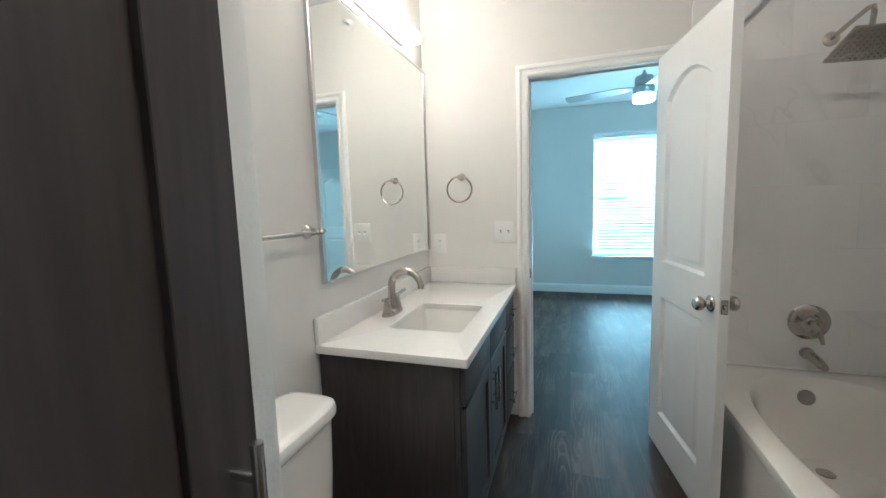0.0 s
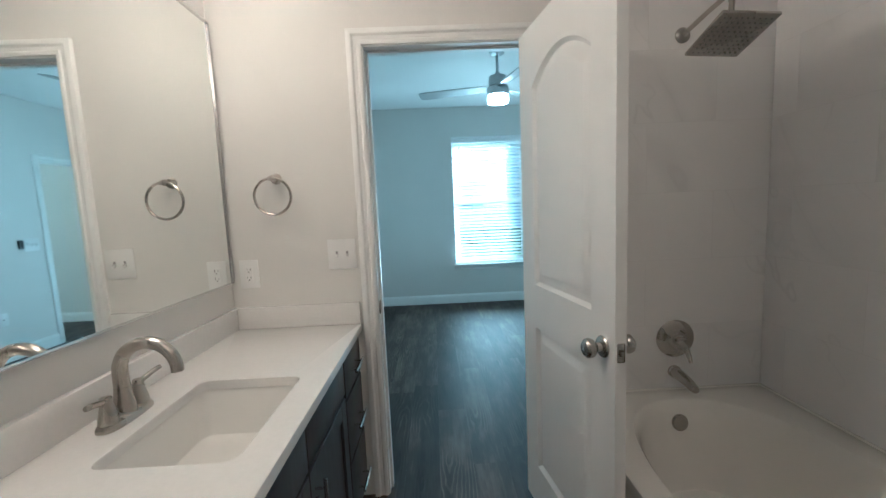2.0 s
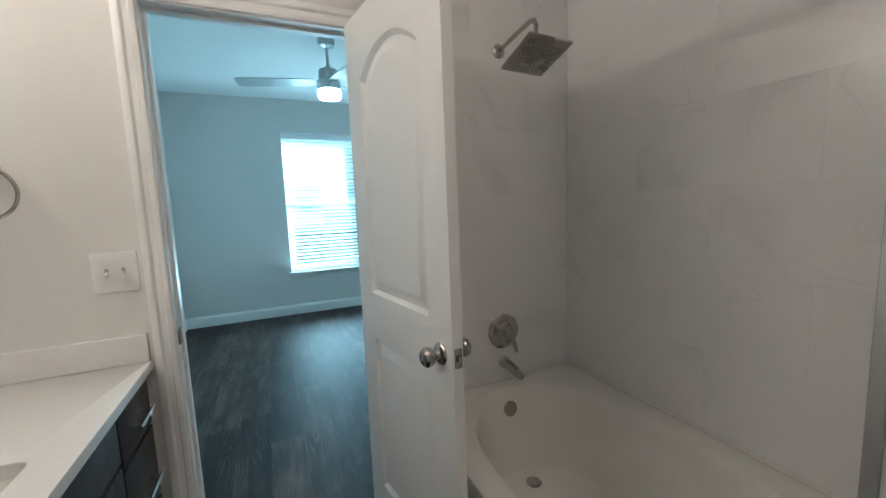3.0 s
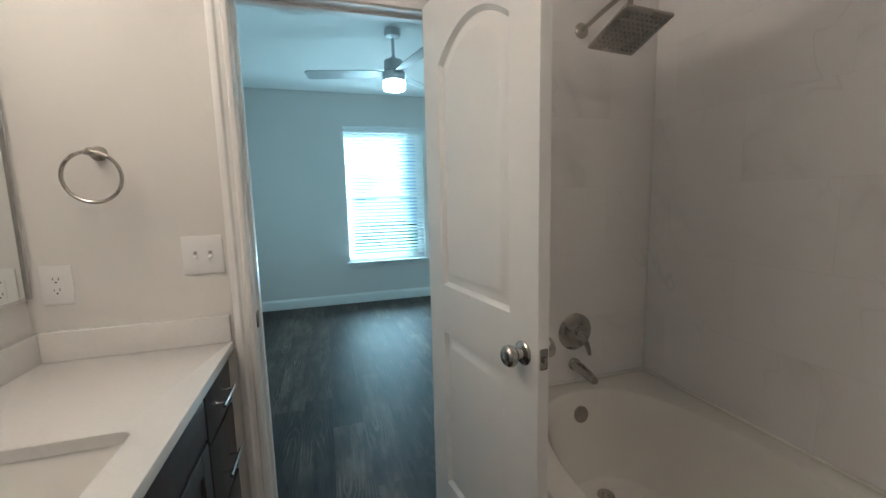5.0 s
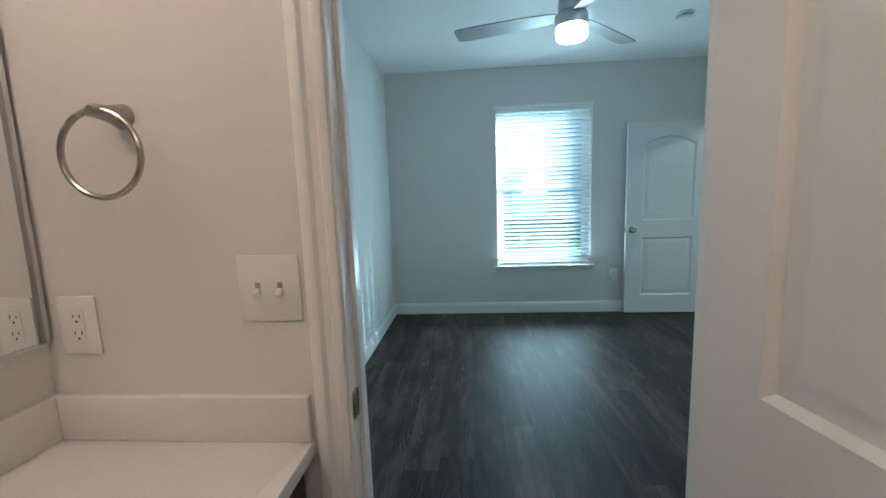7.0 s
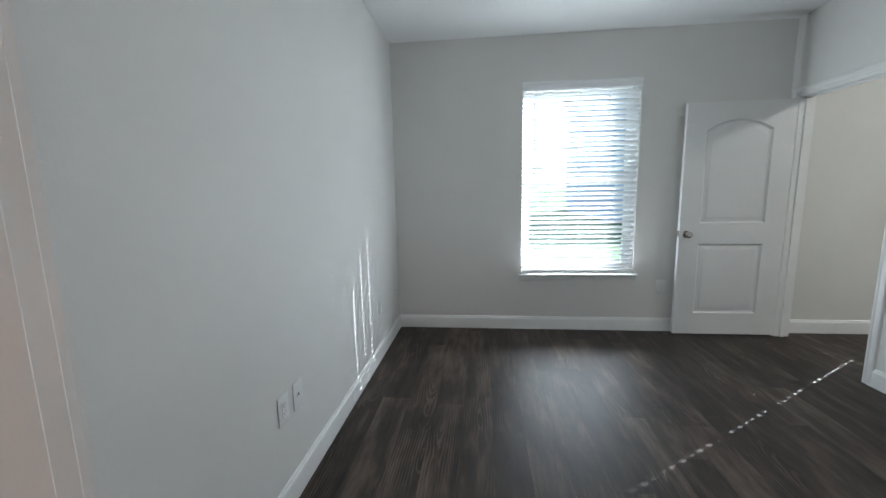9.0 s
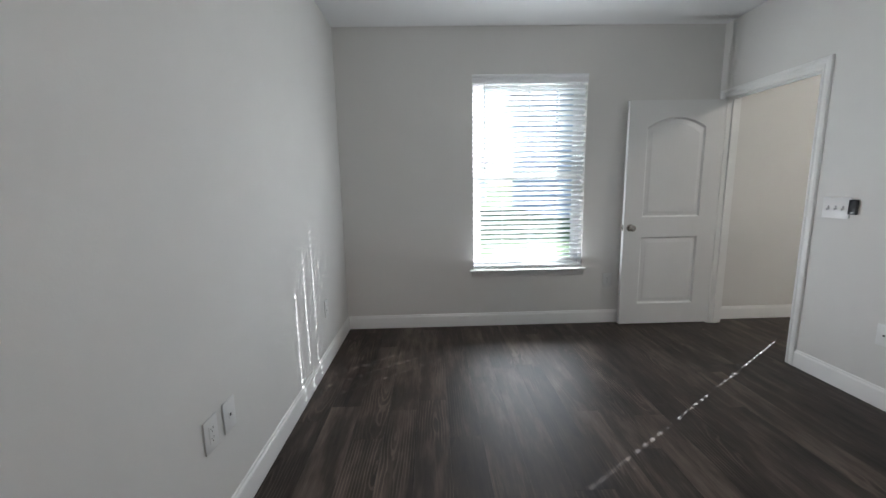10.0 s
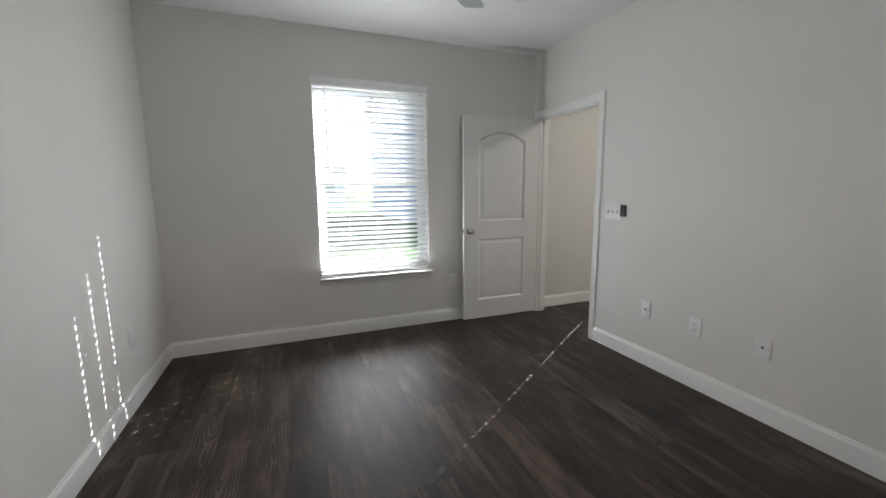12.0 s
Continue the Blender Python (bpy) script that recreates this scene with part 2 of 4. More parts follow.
ACRYL = material("white enamel tub", (0.83, 0.81, 0.76), 0.16, vary=0.015, coat=0.2)
NICKEL = material("brushed nickel", (0.47, 0.44, 0.40), 0.27, 1.0, vary=0.02, scale=2)
CHROME = material("satin chrome", (0.70, 0.70, 0.70), 0.24, 1.0, vary=0.02, scale=2)
ALU = material("satin aluminium", (0.6, 0.6, 0.59), 0.5, 1.0, vary=0.03, scale=2)
FANM = material("brushed fan metal", (0.5, 0.51, 0.52), 0.33, 1.0, vary=0.03, scale=2)
BLADE = material("grey fan blade", (0.38, 0.39, 0.40), 0.45, vary=0.08, scale=8, stretch=(0.3, 3, 1))
RUBBER = material("grey rubber", (0.22, 0.22, 0.215), 0.6, vary=0.05)
DARKGAP = material("dark slot", (0.02, 0.02, 0.02), 0.6, vary=0.1)
BLACK = material("black plastic", (0.018, 0.018, 0.02), 0.3, vary=0.1)
GROUT = material("white grout", (0.72, 0.71, 0.69), 0.9, vary=0.04, scale=30)
ESPRESSO = wood("espresso stained wood", (0.046, 0.040, 0.040), (0.068, 0.059, 0.058), 0.38, 2, 0.05)
PLANK = plank_wood("dark brown vinyl plank")
TILE = marble("marble look tile")
GLASS = glass("window glass")
MIRROR = material("silvered mirror", (0.9, 0.92, 0.91), 0.02, 1.0, vary=0.0)
TUBE = glow("lit diffuser tube", LAMP, LAMP_POWER)
FANGLOW = glow("lit fan diffuser", (1.0, 0.95, 0.89), FAN_POWER)
FILLGLOW = glow("fill dome diffuser", LAMP, FILL_POWER)
ROOMGLOW = glow("warm dome diffuser", (1.0, 0.89, 0.75), 16.0)
GRASS = material("lawn", (0.07, 0.12, 0.03), 0.9, vary=0.4, scale=3, bump=0.6, bump_scale=40)
# blue in this siding imitates shade along the blind's right edge
BLUESHADE = material("siding tinted with blue shade", (0.40, 0.48, 0.63), 0.9, vary=0.08, scale=2)
PALE = material("pale siding", (0.62, 0.64, 0.68), 0.9, vary=0.05, scale=2)
PANEOUT = material("far window glass", (0.3, 0.34, 0.4), 0.1, vary=0.1)
CONC = material("concrete walk", (0.4, 0.39, 0.37), 0.9, vary=0.1, scale=2)
ROOFM = material("grey shingles", (0.12, 0.12, 0.125), 0.9, vary=0.3, scale=8)
WOODPLAIN = material("subfloor", (0.03, 0.025, 0.02), 0.9, vary=0.1)


# ---- building helpers ----
def box(bm, x0, x1, y0, y1, z0, z1, bev=0.0, seg=2, m=None):
    r = bmesh.ops.create_cube(bm, size=1.0)
    vs = r["verts"]
    for v in vs:
        v.co = Vector((x0 + (v.co.x + 0.5) * (x1 - x0), y0 + (v.co.y + 0.5) * (y1 - y0), z0 + (v.co.z + 0.5) * (z1 - z0)))
    if bev:
        es = list({e for v in vs for e in v.link_edges})
        g = bmesh.ops.bevel(bm, geom=es, offset=bev, segments=seg, affect="EDGES", profile=0.5)
        vs = list({v for f in g["faces"] for v in f.verts} | {v for v in vs if v.is_valid})
    if m is not None:
        bmesh.ops.transform(bm, matrix=m, verts=vs)
    return vs


def cyl(bm, p0, p1, r0, r1=None, seg=20, caps=True):
    p0, p1 = Vector(p0), Vector(p1)
    d = p1 - p0
    m = Matrix.Translation((p0 + p1) / 2) @ d.to_track_quat("Z", "Y").to_matrix().to_4x4()
    return bmesh.ops.create_cone(bm, cap_ends=caps, segments=seg, radius1=r0, radius2=r0 if r1 is None else r1, depth=d.length, matrix=m)["verts"]


def lathe(bm, profile, origin, axis, seg=28):
    """Turn (radius, height) pairs round an axis."""
    q = Vector(axis).to_track_quat("Z", "Y").to_matrix()
    o = Vector(origin)
    rings = []
    for r, h in profile:
        rings.append([bm.verts.new(o + q @ Vector((max(r, 1e-4) * math.cos(2 * math.pi * k / seg), max(r, 1e-4) * math.sin(2 * math.pi * k / seg), h))) for k in range(seg)])
    for a, b in zip(rings, rings[1:]):
        for k in range(seg):
            bm.faces.new((a[k], a[(k + 1) % seg], b[(k + 1) % seg], b[k]))
    bm.faces.new(rings[0][::-1])
    bm.faces.new(rings[-1])


def loft(bm, loops, cap_first=False, cap_last=False):
    """Skin closed loops of equal length."""
    rings = [[bm.verts.new(p) for p in lp] for lp in loops]
    n = len(rings[0])
    for a, b in zip(rings, rings[1:]):
        for k in range(n):
            bm.faces.new((a[k], a[(k + 1) % n], b[(k + 1) % n], b[k]))
    if cap_first:
        bm.faces.new(rings[0][::-1])
    if cap_last:
        bm.faces.new(rings[-1])
    return rings


def pipe(bm, pts, radii, seg=14):
    """A round bar along a smooth line of points."""
    pts = [Vector(p) for p in pts]
    if not isinstance(radii, (list, tuple)):
        radii = [radii] * len(pts)
    loops, up = [], None
    for i, p in enumerate(pts):
        d = (pts[min(i + 1, len(pts) - 1)] - pts[max(i - 1, 0)]).normalized()
        if up is None:
            up = d.orthogonal().normalized()
        up = (up - d * up.dot(d)).normalized()
        s = d.cross(up)
        loops.append([p + (up * math.cos(2 * math.pi * k / seg) + s * math.sin(2 * math.pi * k / seg)) * radii[i] for k in range(seg)])
    loft(bm, loops, True, True)


def oval(cx, cy, z, ax, ay, n, count=64):
    """A rounded rectangle (superellipse) in a level plane."""
    out = []
    for k in range(count):
        a = 2 * math.pi * k / count
        c, s = math.cos(a), math.sin(a)
        out.append(Vector((cx + ax * math.copysign(abs(c) ** (2 / n), c), cy + ay * math.copysign(abs(s) ** (2 / n), s), z)))
    return out


def mesh(name, bm, mat, smooth=True):
    bmesh.ops.recalc_face_normals(bm, faces=bm.faces)
    me = bpy.data.meshes.new(name)
    bm.to_mesh(me)
    bm.free()
    me.materials.append(mat)
    if smooth:
        me.shade_smooth()
        me.set_sharp_from_angle(angle=radians(32))
    return me


def part(name, bm, mat, parent=None, label=""):
    ob = new(name, mesh(name, bm, mat))
    if parent is not None:
        ob.parent = parent
    return tagged(ob, label)


def thing(name, label, category, group="", at=None):
    ob = tagged(new(name), label, category, group)
    ob.empty_display_size = 0.1
    if at is not None:
        ob.matrix_basis = at
    return ob


def struct(name, bm, mat, label="", category="wall"):
    return tagged(part(name, bm, mat), label, category, kind="structure")


def B():
    return bmesh.new()


# ---- plan ----
XL = -0.428           # the long wall with the vanity, and the bedroom's side wall
YD, YB = 2.54, 2.632  # the wall between bathroom and bedroom
YF = 6.19             # the window wall
XR, XR2 = 3.0, 3.115  # the bedroom's other side wall
H = 2.69              # ceilings
DX0, DX1, DZ = 0.222, 0.940, 2.05      # bathroom doorway
EY0, EY1, EZ = 5.258, 6.085, 2.05      # bedroom doorway
WX0, WX1, WZ0, WZ1 = 0.775, 1.80, 0.555, 2.29   # bedroom window
W2 = 3.155            # shift to the next window along the same wall
TX0, TX1, TY0, TY1 = 1.082, 2.000, 1.10, 2.54  # tub alcove
RIM = 0.46
WINGX, WINGY0, WINGY1 = 0.100, 0.440, 0.554      # partition beside the toilet
BACK = -1.1
XE = 6.2              # far side of the next room


def slab_wall(name, along, face, depth, a0, a1, z0, z1, holes, mat, label):
    """A wall with rectangular holes (a0, a1, z0, z1) cut through it, as butted blocks. along: 'x' or 'y'."""
    bm = B()
    cuts = sorted({a0, a1, *[h[0] for h in holes], *[h[1] for h in holes]})
    lo, hi = min(face, face + depth), max(face, face + depth)
    for u, v in zip(cuts, cuts[1:]):
        spans = [(z0, z1)]
        for h in holes:
            if h[0] <= u + 1e-6 and h[1] >= v - 1e-6:
                spans = [s for a, b in spans for s in ((a, min(b, h[2])), (max(a, h[3]), b)) if s[1] - s[0] > 1e-4]
        for a, b in spans:
            if along == "x":
                box(bm, u, v, lo, hi, a, b)
            else:
                box(bm, lo, hi, u, v, a, b)
    bmesh.ops.remove_doubles(bm, verts=bm.verts, dist=1e-5)
    return struct(name, bm, mat, label)


wall_side = slab_wall("wall_west", "y", XL, -0.12, BACK - 0.12, YF + 0.18, 0, H, [], PAINT, "pale grey painted drywall wall behind the vanity")
slab_wall("wall_partition", "x", YD, YB - YD, XL, XR, 0, H, [(DX0 - 0.02, DX1 + 0.02, 0, DZ + 0.02)], PAINT, "pale greige drywall wall with the bathroom doorway")
slab_wall("wall_window", "x", YF, 0.18, XL, XE, 0, H, [(WX0, WX1, WZ0, WZ1), (WX0 + W2, WX1 + W2, WZ0, WZ1)], PAINT, "pale grey painted drywall wall with windows")
slab_wall("wall_east", "y", XR, XR2 - XR, YB, YF, 0, H, [(EY0 - 0.02, EY1 + 0.02, 0, EZ + 0.02)], PAINT, "pale grey painted drywall wall with the bedroom doorway")
slab_wall("wall_next_room", "y", XE, 0.12, YD, YF + 0.18, 0, H, [], PAINT, "pale painted wall of the next room")
slab_wall("wall_next_room", "x", YD, YB - YD, XR2, XE, 0, H, [], PAINT, "pale painted wall of the next room")
slab_wall("wall_tub", "y", TX1 + 0.012, 0.12, BACK, YD, 0, H, [], PAINT, "painted wall behind the tub tiles")
slab_wall("wall_back", "x", BACK, -0.12, XL, TX1 + 0.13, 0, H, [], PAINT, "pale greige painted wall")
# short walls that end beside the toilet and beside the tub
for nm, x0, x1, y0, y1, lb in (("wall_toilet_end", XL, WINGX, WINGY0, WINGY1, "end of a textured drywall partition beside the toilet"),
                               ("wall_tub_end", 1.155, TX1 + 0.012, TY0 - 0.135, TY0 - 0.012, "textured drywall wall end beside the tub")):
    bm = B()
    box(bm, x0, x1, y0, y1, 0, H, 0.008, 2)
    struct(nm, bm, ROUGHCAST, lb)
for nm, x0, x1, y0, y1 in (("ceiling_bathroom", XL - 0.12, TX1 + 0.13, BACK - 0.12, YD), ("ceiling_bedroom", XL - 0.12, XR, YD, YF + 0.18), ("ceiling_next_room", XR, XE + 0.12, YD, YF + 0.18)):
    bm = B()
    box(bm, x0, x1, y0, y1, H, H + 0.15)
    struct(nm, bm, CEIL, "white textured ceiling", "ceiling")

bm = B()
box(bm, XL - 0.12, XE, BACK - 0.12, YF + 0.18, -0.15, -0.012)
floor = struct("floor", bm, WOODPLAIN, "dark brown wood-look vinyl plank floor", "floor")


# ---- trim ----
def moulding(bm, p0, p1, out, width_dir, prof):
    """A straight moulding from p0 to p1; prof holds (across, proud) pairs."""
    p0, p1, out, wd = Vector(p0), Vector(p1), Vector(out), Vector(width_dir)
    a = [bm.verts.new(p0 + wd * u + out * v) for u, v in prof]
    b = [bm.verts.new(p1 + wd * u + out * v) for u, v in prof]
    n = len(prof)
    for k in range(n):
        bm.faces.new((a[k], a[(k + 1) % n], b[(k + 1) % n], b[k]))
    bm.faces.new(a[::-1])
    bm.faces.new(b)


BASE = [(0, 0), (0, 0.014), (0.098, 0.014), (0.106, 0.012), (0.112, 0.007), (0.120, 0.006), (0.125, 0)]
CASE = [(0, 0), (0, 0.010), (0.006, 0.013), (0.016, 0.013), (0.020, 0.009), (0.034, 0.011), (0.042, 0.018), (0.056, 0.019), (0.064, 0.016), (0.067, 0)]


def baseboard(p0, p1, out):
    bm = B()
    moulding(bm, p0, p1, out, (0, 0, 1), BASE)
    return struct("baseboard", bm, TRIM, "white painted baseboard with a moulded top", "baseboard")


baseboard((XL, YB, 0), (XL, YF, 0), (1, 0, 0))
baseboard((XL + 0.014, YF, 0), (XR, YF, 0), (0, -1, 0))
baseboard((XR, YB, 0), (XR, EY0 - 0.07, 0), (-1, 0, 0))
baseboard((XL + 0.014, YB, 0), (DX0 - 0.07, YB, 0), (0, 1, 0))
baseboard((DX1 + 0.07, YB, 0), (XR - 0.014, YB, 0), (0, 1, 0))
baseboard((XR2, YF, 0), (XE, YF, 0), (0, -1, 0))
baseboard((XL, WINGY1, 0), (XL, 1.33, 0), (1, 0, 0))
baseboard((DX1 + 0.07, YD, 0), (TX0, YD, 0), (0, -1, 0))


def doorway(name, axis, a0, a1, top, f0, f1, stop, label):
    """Jambs, stops and mitred casings of a doorway. axis: the wall runs along x or y; f0, f1: the wall's faces."""
    ob = tagged(thing(name, label, "door frame"), kind="structure")

    def put(u0, u1, v0, v1, z0, z1):
        bm = B()
        if axis == "x":
            box(bm, u0, u1, v0, v1, z0, z1, 0.0015, 1)
        else:
            box(bm, v0, v1, u0, u1, z0, z1, 0.0015, 1)
        return bm

    part("jamb", put(a0 - 0.02, a0, f0 - 0.002, f1 + 0.002, 0, top), TRIM, ob)
    part("jamb", put(a1, a1 + 0.02, f0 - 0.002, f1 + 0.002, 0, top), TRIM, ob)
    part("head_jamb", put(a0 - 0.02, a1 + 0.02, f0 - 0.002, f1 + 0.002, top, top + 0.02), TRIM, ob)
    s0, s1 = stop
    part("door_stop", put(a0, a0 + 0.011, s0, s1, 0, top), TRIM, ob)
    part("door_stop", put(a1 - 0.011, a1, s0, s1, 0, top), TRIM, ob)
    part("door_stop", put(a0 + 0.011, a1 - 0.011, s0, s1, top - 0.011, top), TRIM, ob)
    for f, o in ((f0, -1), (f1, 1)):
        r = 0.006
        for side, edge in ((-1, a0 - r), (1, a1 + r)):
            bm = B()
            lo, hi = [], []
            for u, v in CASE:
                q = (edge + side * u, f + o * v)
                lo.append((q[0], q[1], 0))
                hi.append((q[0], q[1], top + r + u))
            if axis == "y":
                lo, hi = [(y, x, z) for x, y, z in lo], [(y, x, z) for x, y, z in hi]
            loft(bm, [[Vector(p) for p in lo], [Vector(p) for p in hi]], True, True)
            part("casing", bm, TRIM, ob)
        bm = B()
        ends = []
        for side, edge in ((-1, a0 - r), (1, a1 + r)):
            lp = [(edge + side * u, f + o * v, top + r + u) for u, v in CASE]
            if axis == "y":
                lp = [(y, x, z) for x, y, z in lp]
            ends.append([Vector(p) for p in lp])
        loft(bm, ends, True, True)
        part("head_casing", bm, TRIM, ob)
    return ob


frame_bath = doorway("door_frame_1", "x", DX0, DX1, DZ, YD, YB, (YD + 0.042, YD + 0.075), "white painted bathroom door frame with moulded casing")
frame_bed = doorway("door_frame_2", "y", EY0, EY1, EZ, XR, XR2, (XR + 0.042, XR + 0.075), "white painted bedroom door frame with moulded casing")
# strike plate on the latch jamb
bm = B()
box(bm, DX0 + 0.0005, DX0 + 0.003, YD + 0.004, YD + 0.034, 0.885, 0.945, 0.004, 2)
box(bm, DX0 - 0.001, DX0 + 0.0035, YD + 0.012, YD + 0.024, 0.9, 0.93)
part("strike_plate", bm, NICKEL, frame_bath, "brushed nickel strike plate")


# ---- doors ----
def door(name, w, h, t, stile, at, knuckle, label):
    """A two-panel moulded door with an arched upper panel; local x from the hinge to the latch, faces at y = 0 and y = t."""
    ob = tagged(thing(name, label, "door", at=at), kind="structure")
    bm = B()
    x0, x1 = stile, w - stile

    def outline(z0, z1, arch, d, y):
        pts = [(x0 + d, y, z0 + d), (x1 - d, y, z0 + d)]
        m = 14
        for k in range(m + 1):
            f = k / m
            x = x1 - d + (x0 + d - x1 + d) * f
            pts.append((x, y, z1 - d + arch * (1 - (2 * f - 1) ** 2) * 1.0))
        return [Vector(p) for p in pts]

    panels = ((0.195, 0.826, 0.0), (1.010, 1.80, 0.085))
    for y, s in ((0.0, 1), (t, -1)):
        edges = []
        rect = [bm.verts.new(p) for p in ((0, y, 0), (w, y, 0), (w, y, h), (0, y, h))]
        edges += [bm.edges.new((rect[k], rect[(k + 1) % 4])) for k in range(4)]
        for z0, z1, arch in panels:
            rings = loft(bm, [outline(z0, z1, arch, d, y + s * dep) for d, dep in ((0, 0), (0.004, 0.006), (0.012, 0.0155), (0.026, 0.0155), (0.046, 0.005), (0.054, 0.0042))], False, True)
            edges += [bm.edges.get((rings[0][k], rings[0][(k + 1) % len(rings[0])])) for k in range(len(rings[0]))]
        bmesh.ops.triangle_fill(bm, edges=edges, use_beauty=True)
        if s == 1:
            first = rect
        else:
            for k in range(4):
                bm.faces.new((first[k], first[(k + 1) % 4], rect[(k + 1) % 4], rect[k]))
    part("door_leaf", bm, DOORP, ob)
    kx, kz = w - 0.06, 0.915
    for s, y in ((-1, 0.0), (1, t)):
        bm = B()
        lathe(bm, [(0.033, 0), (0.033, 0.003), (0.029, 0.007), (0.015, 0.010), (0.0125, 0.022), (0.018, 0.027), (0.026, 0.034), (0.0295, 0.043), (0.028, 0.053), (0.021, 0.060), (0.008, 0.062)], (kx, y, kz), (0, s, 0))
        k = part("door_knob", bm, NICKEL, ob, "round brushed nickel knob")
        bm = B()
        cyl(bm, (kx, y + s * 0.0615, kz), (kx, y + s * 0.0635, kz), 0.0055, seg=14)
        part("keyhole_button", bm, CHROME, k)
    bm = B()
    box(bm, w - 0.0005, w + 0.002, t / 2 - 0.012, t / 2 + 0.012, kz - 0.028, kz + 0.028, 0.003, 2)
    box(bm, w + 0.001, w + 0.011, t / 2 - 0.006, t / 2 + 0.006, kz - 0.008, kz + 0.008, 0.002, 2)
    part("latch", bm, NICKEL, ob, "brushed nickel latch plate")
    for z in (0.2, 1.02, 1.82):
        bm = B()
        cyl(bm, (-0.004, knuckle, z - 0.045), (-0.004, knuckle, z + 0.045), 0.006, seg=10)
        box(bm, -0.0015, 0.0005, 0.002, t - 0.004, z - 0.044, z + 0.044)
        part("hinge", bm, NICKEL, ob)
    return ob


BD = math.degrees(math.atan2(-0.659, 0.103))
door_1 = door("door_1", 0.669, 2.035, 0.035, 0.122, pose(0.880, 2.506, 0.012, 0, 0, BD), 0.041, "open white two-panel arched-top bathroom door")
door_2 = door("door_2", 0.855, 2.028, 0.035, 0.165, pose(2.995, 6.09 + 0.035, 0.012, 0, 0, 180), -0.006, "open white two-panel arched-top bedroom door beside the window")


# ---- windows with blinds ----
def slat_mesh(x0, x1, holes):
    """A slat 50 mm deep, slightly crowned, with a slot for each cord."""
    bm = B()
    hw, hd, half, th = 0.0098, 0.0068, 0.025, 0.0028
    xs = sorted({x0, x1, *[h - hw for h in holes], *[h + hw for h in holes]})
    ys = [-half, -0.015, -hd, hd, 0.015, half]
    crown = lambda y: 0.002 * (1 - (y / half) ** 2)
    gone = set()
    for i in range(len(xs) - 1):
        if any(abs((xs[i] + xs[i + 1]) / 2 - h) < hw for h in holes):
            gone.add((i, 2))
    top = [[bm.verts.new((x, y, crown(y) + th / 2)) for y in ys] for x in xs]
    bot = [[bm.verts.new((x, y, crown(y) - th / 2)) for y in ys] for x in xs]
    count = {}
    for i in range(len(xs) - 1):
        for j in range(len(ys) - 1):
            if (i, j) in gone:
                continue
            bm.faces.new((top[i][j], top[i + 1][j], top[i + 1][j + 1], top[i][j + 1]))
            bm.faces.new((bot[i][j], bot[i][j + 1], bot[i + 1][j + 1], bot[i + 1][j]))
            for e in (((i, j), (i + 1, j)), ((i + 1, j), (i + 1, j + 1)), ((i + 1, j + 1), (i, j + 1)), ((i, j + 1), (i, j))):
                key = tuple(sorted(e))
                count.setdefault(key, []).append(e)
    for key, es in count.items():
        if len(es) == 1:
            (a, b), (c, d) = es[0]
            bm.faces.new((top[c][d], top[a][b], bot[a][b], bot[c][d]))
    return mesh("slat", bm, SLATM)


TILT_SLATS = 33.0


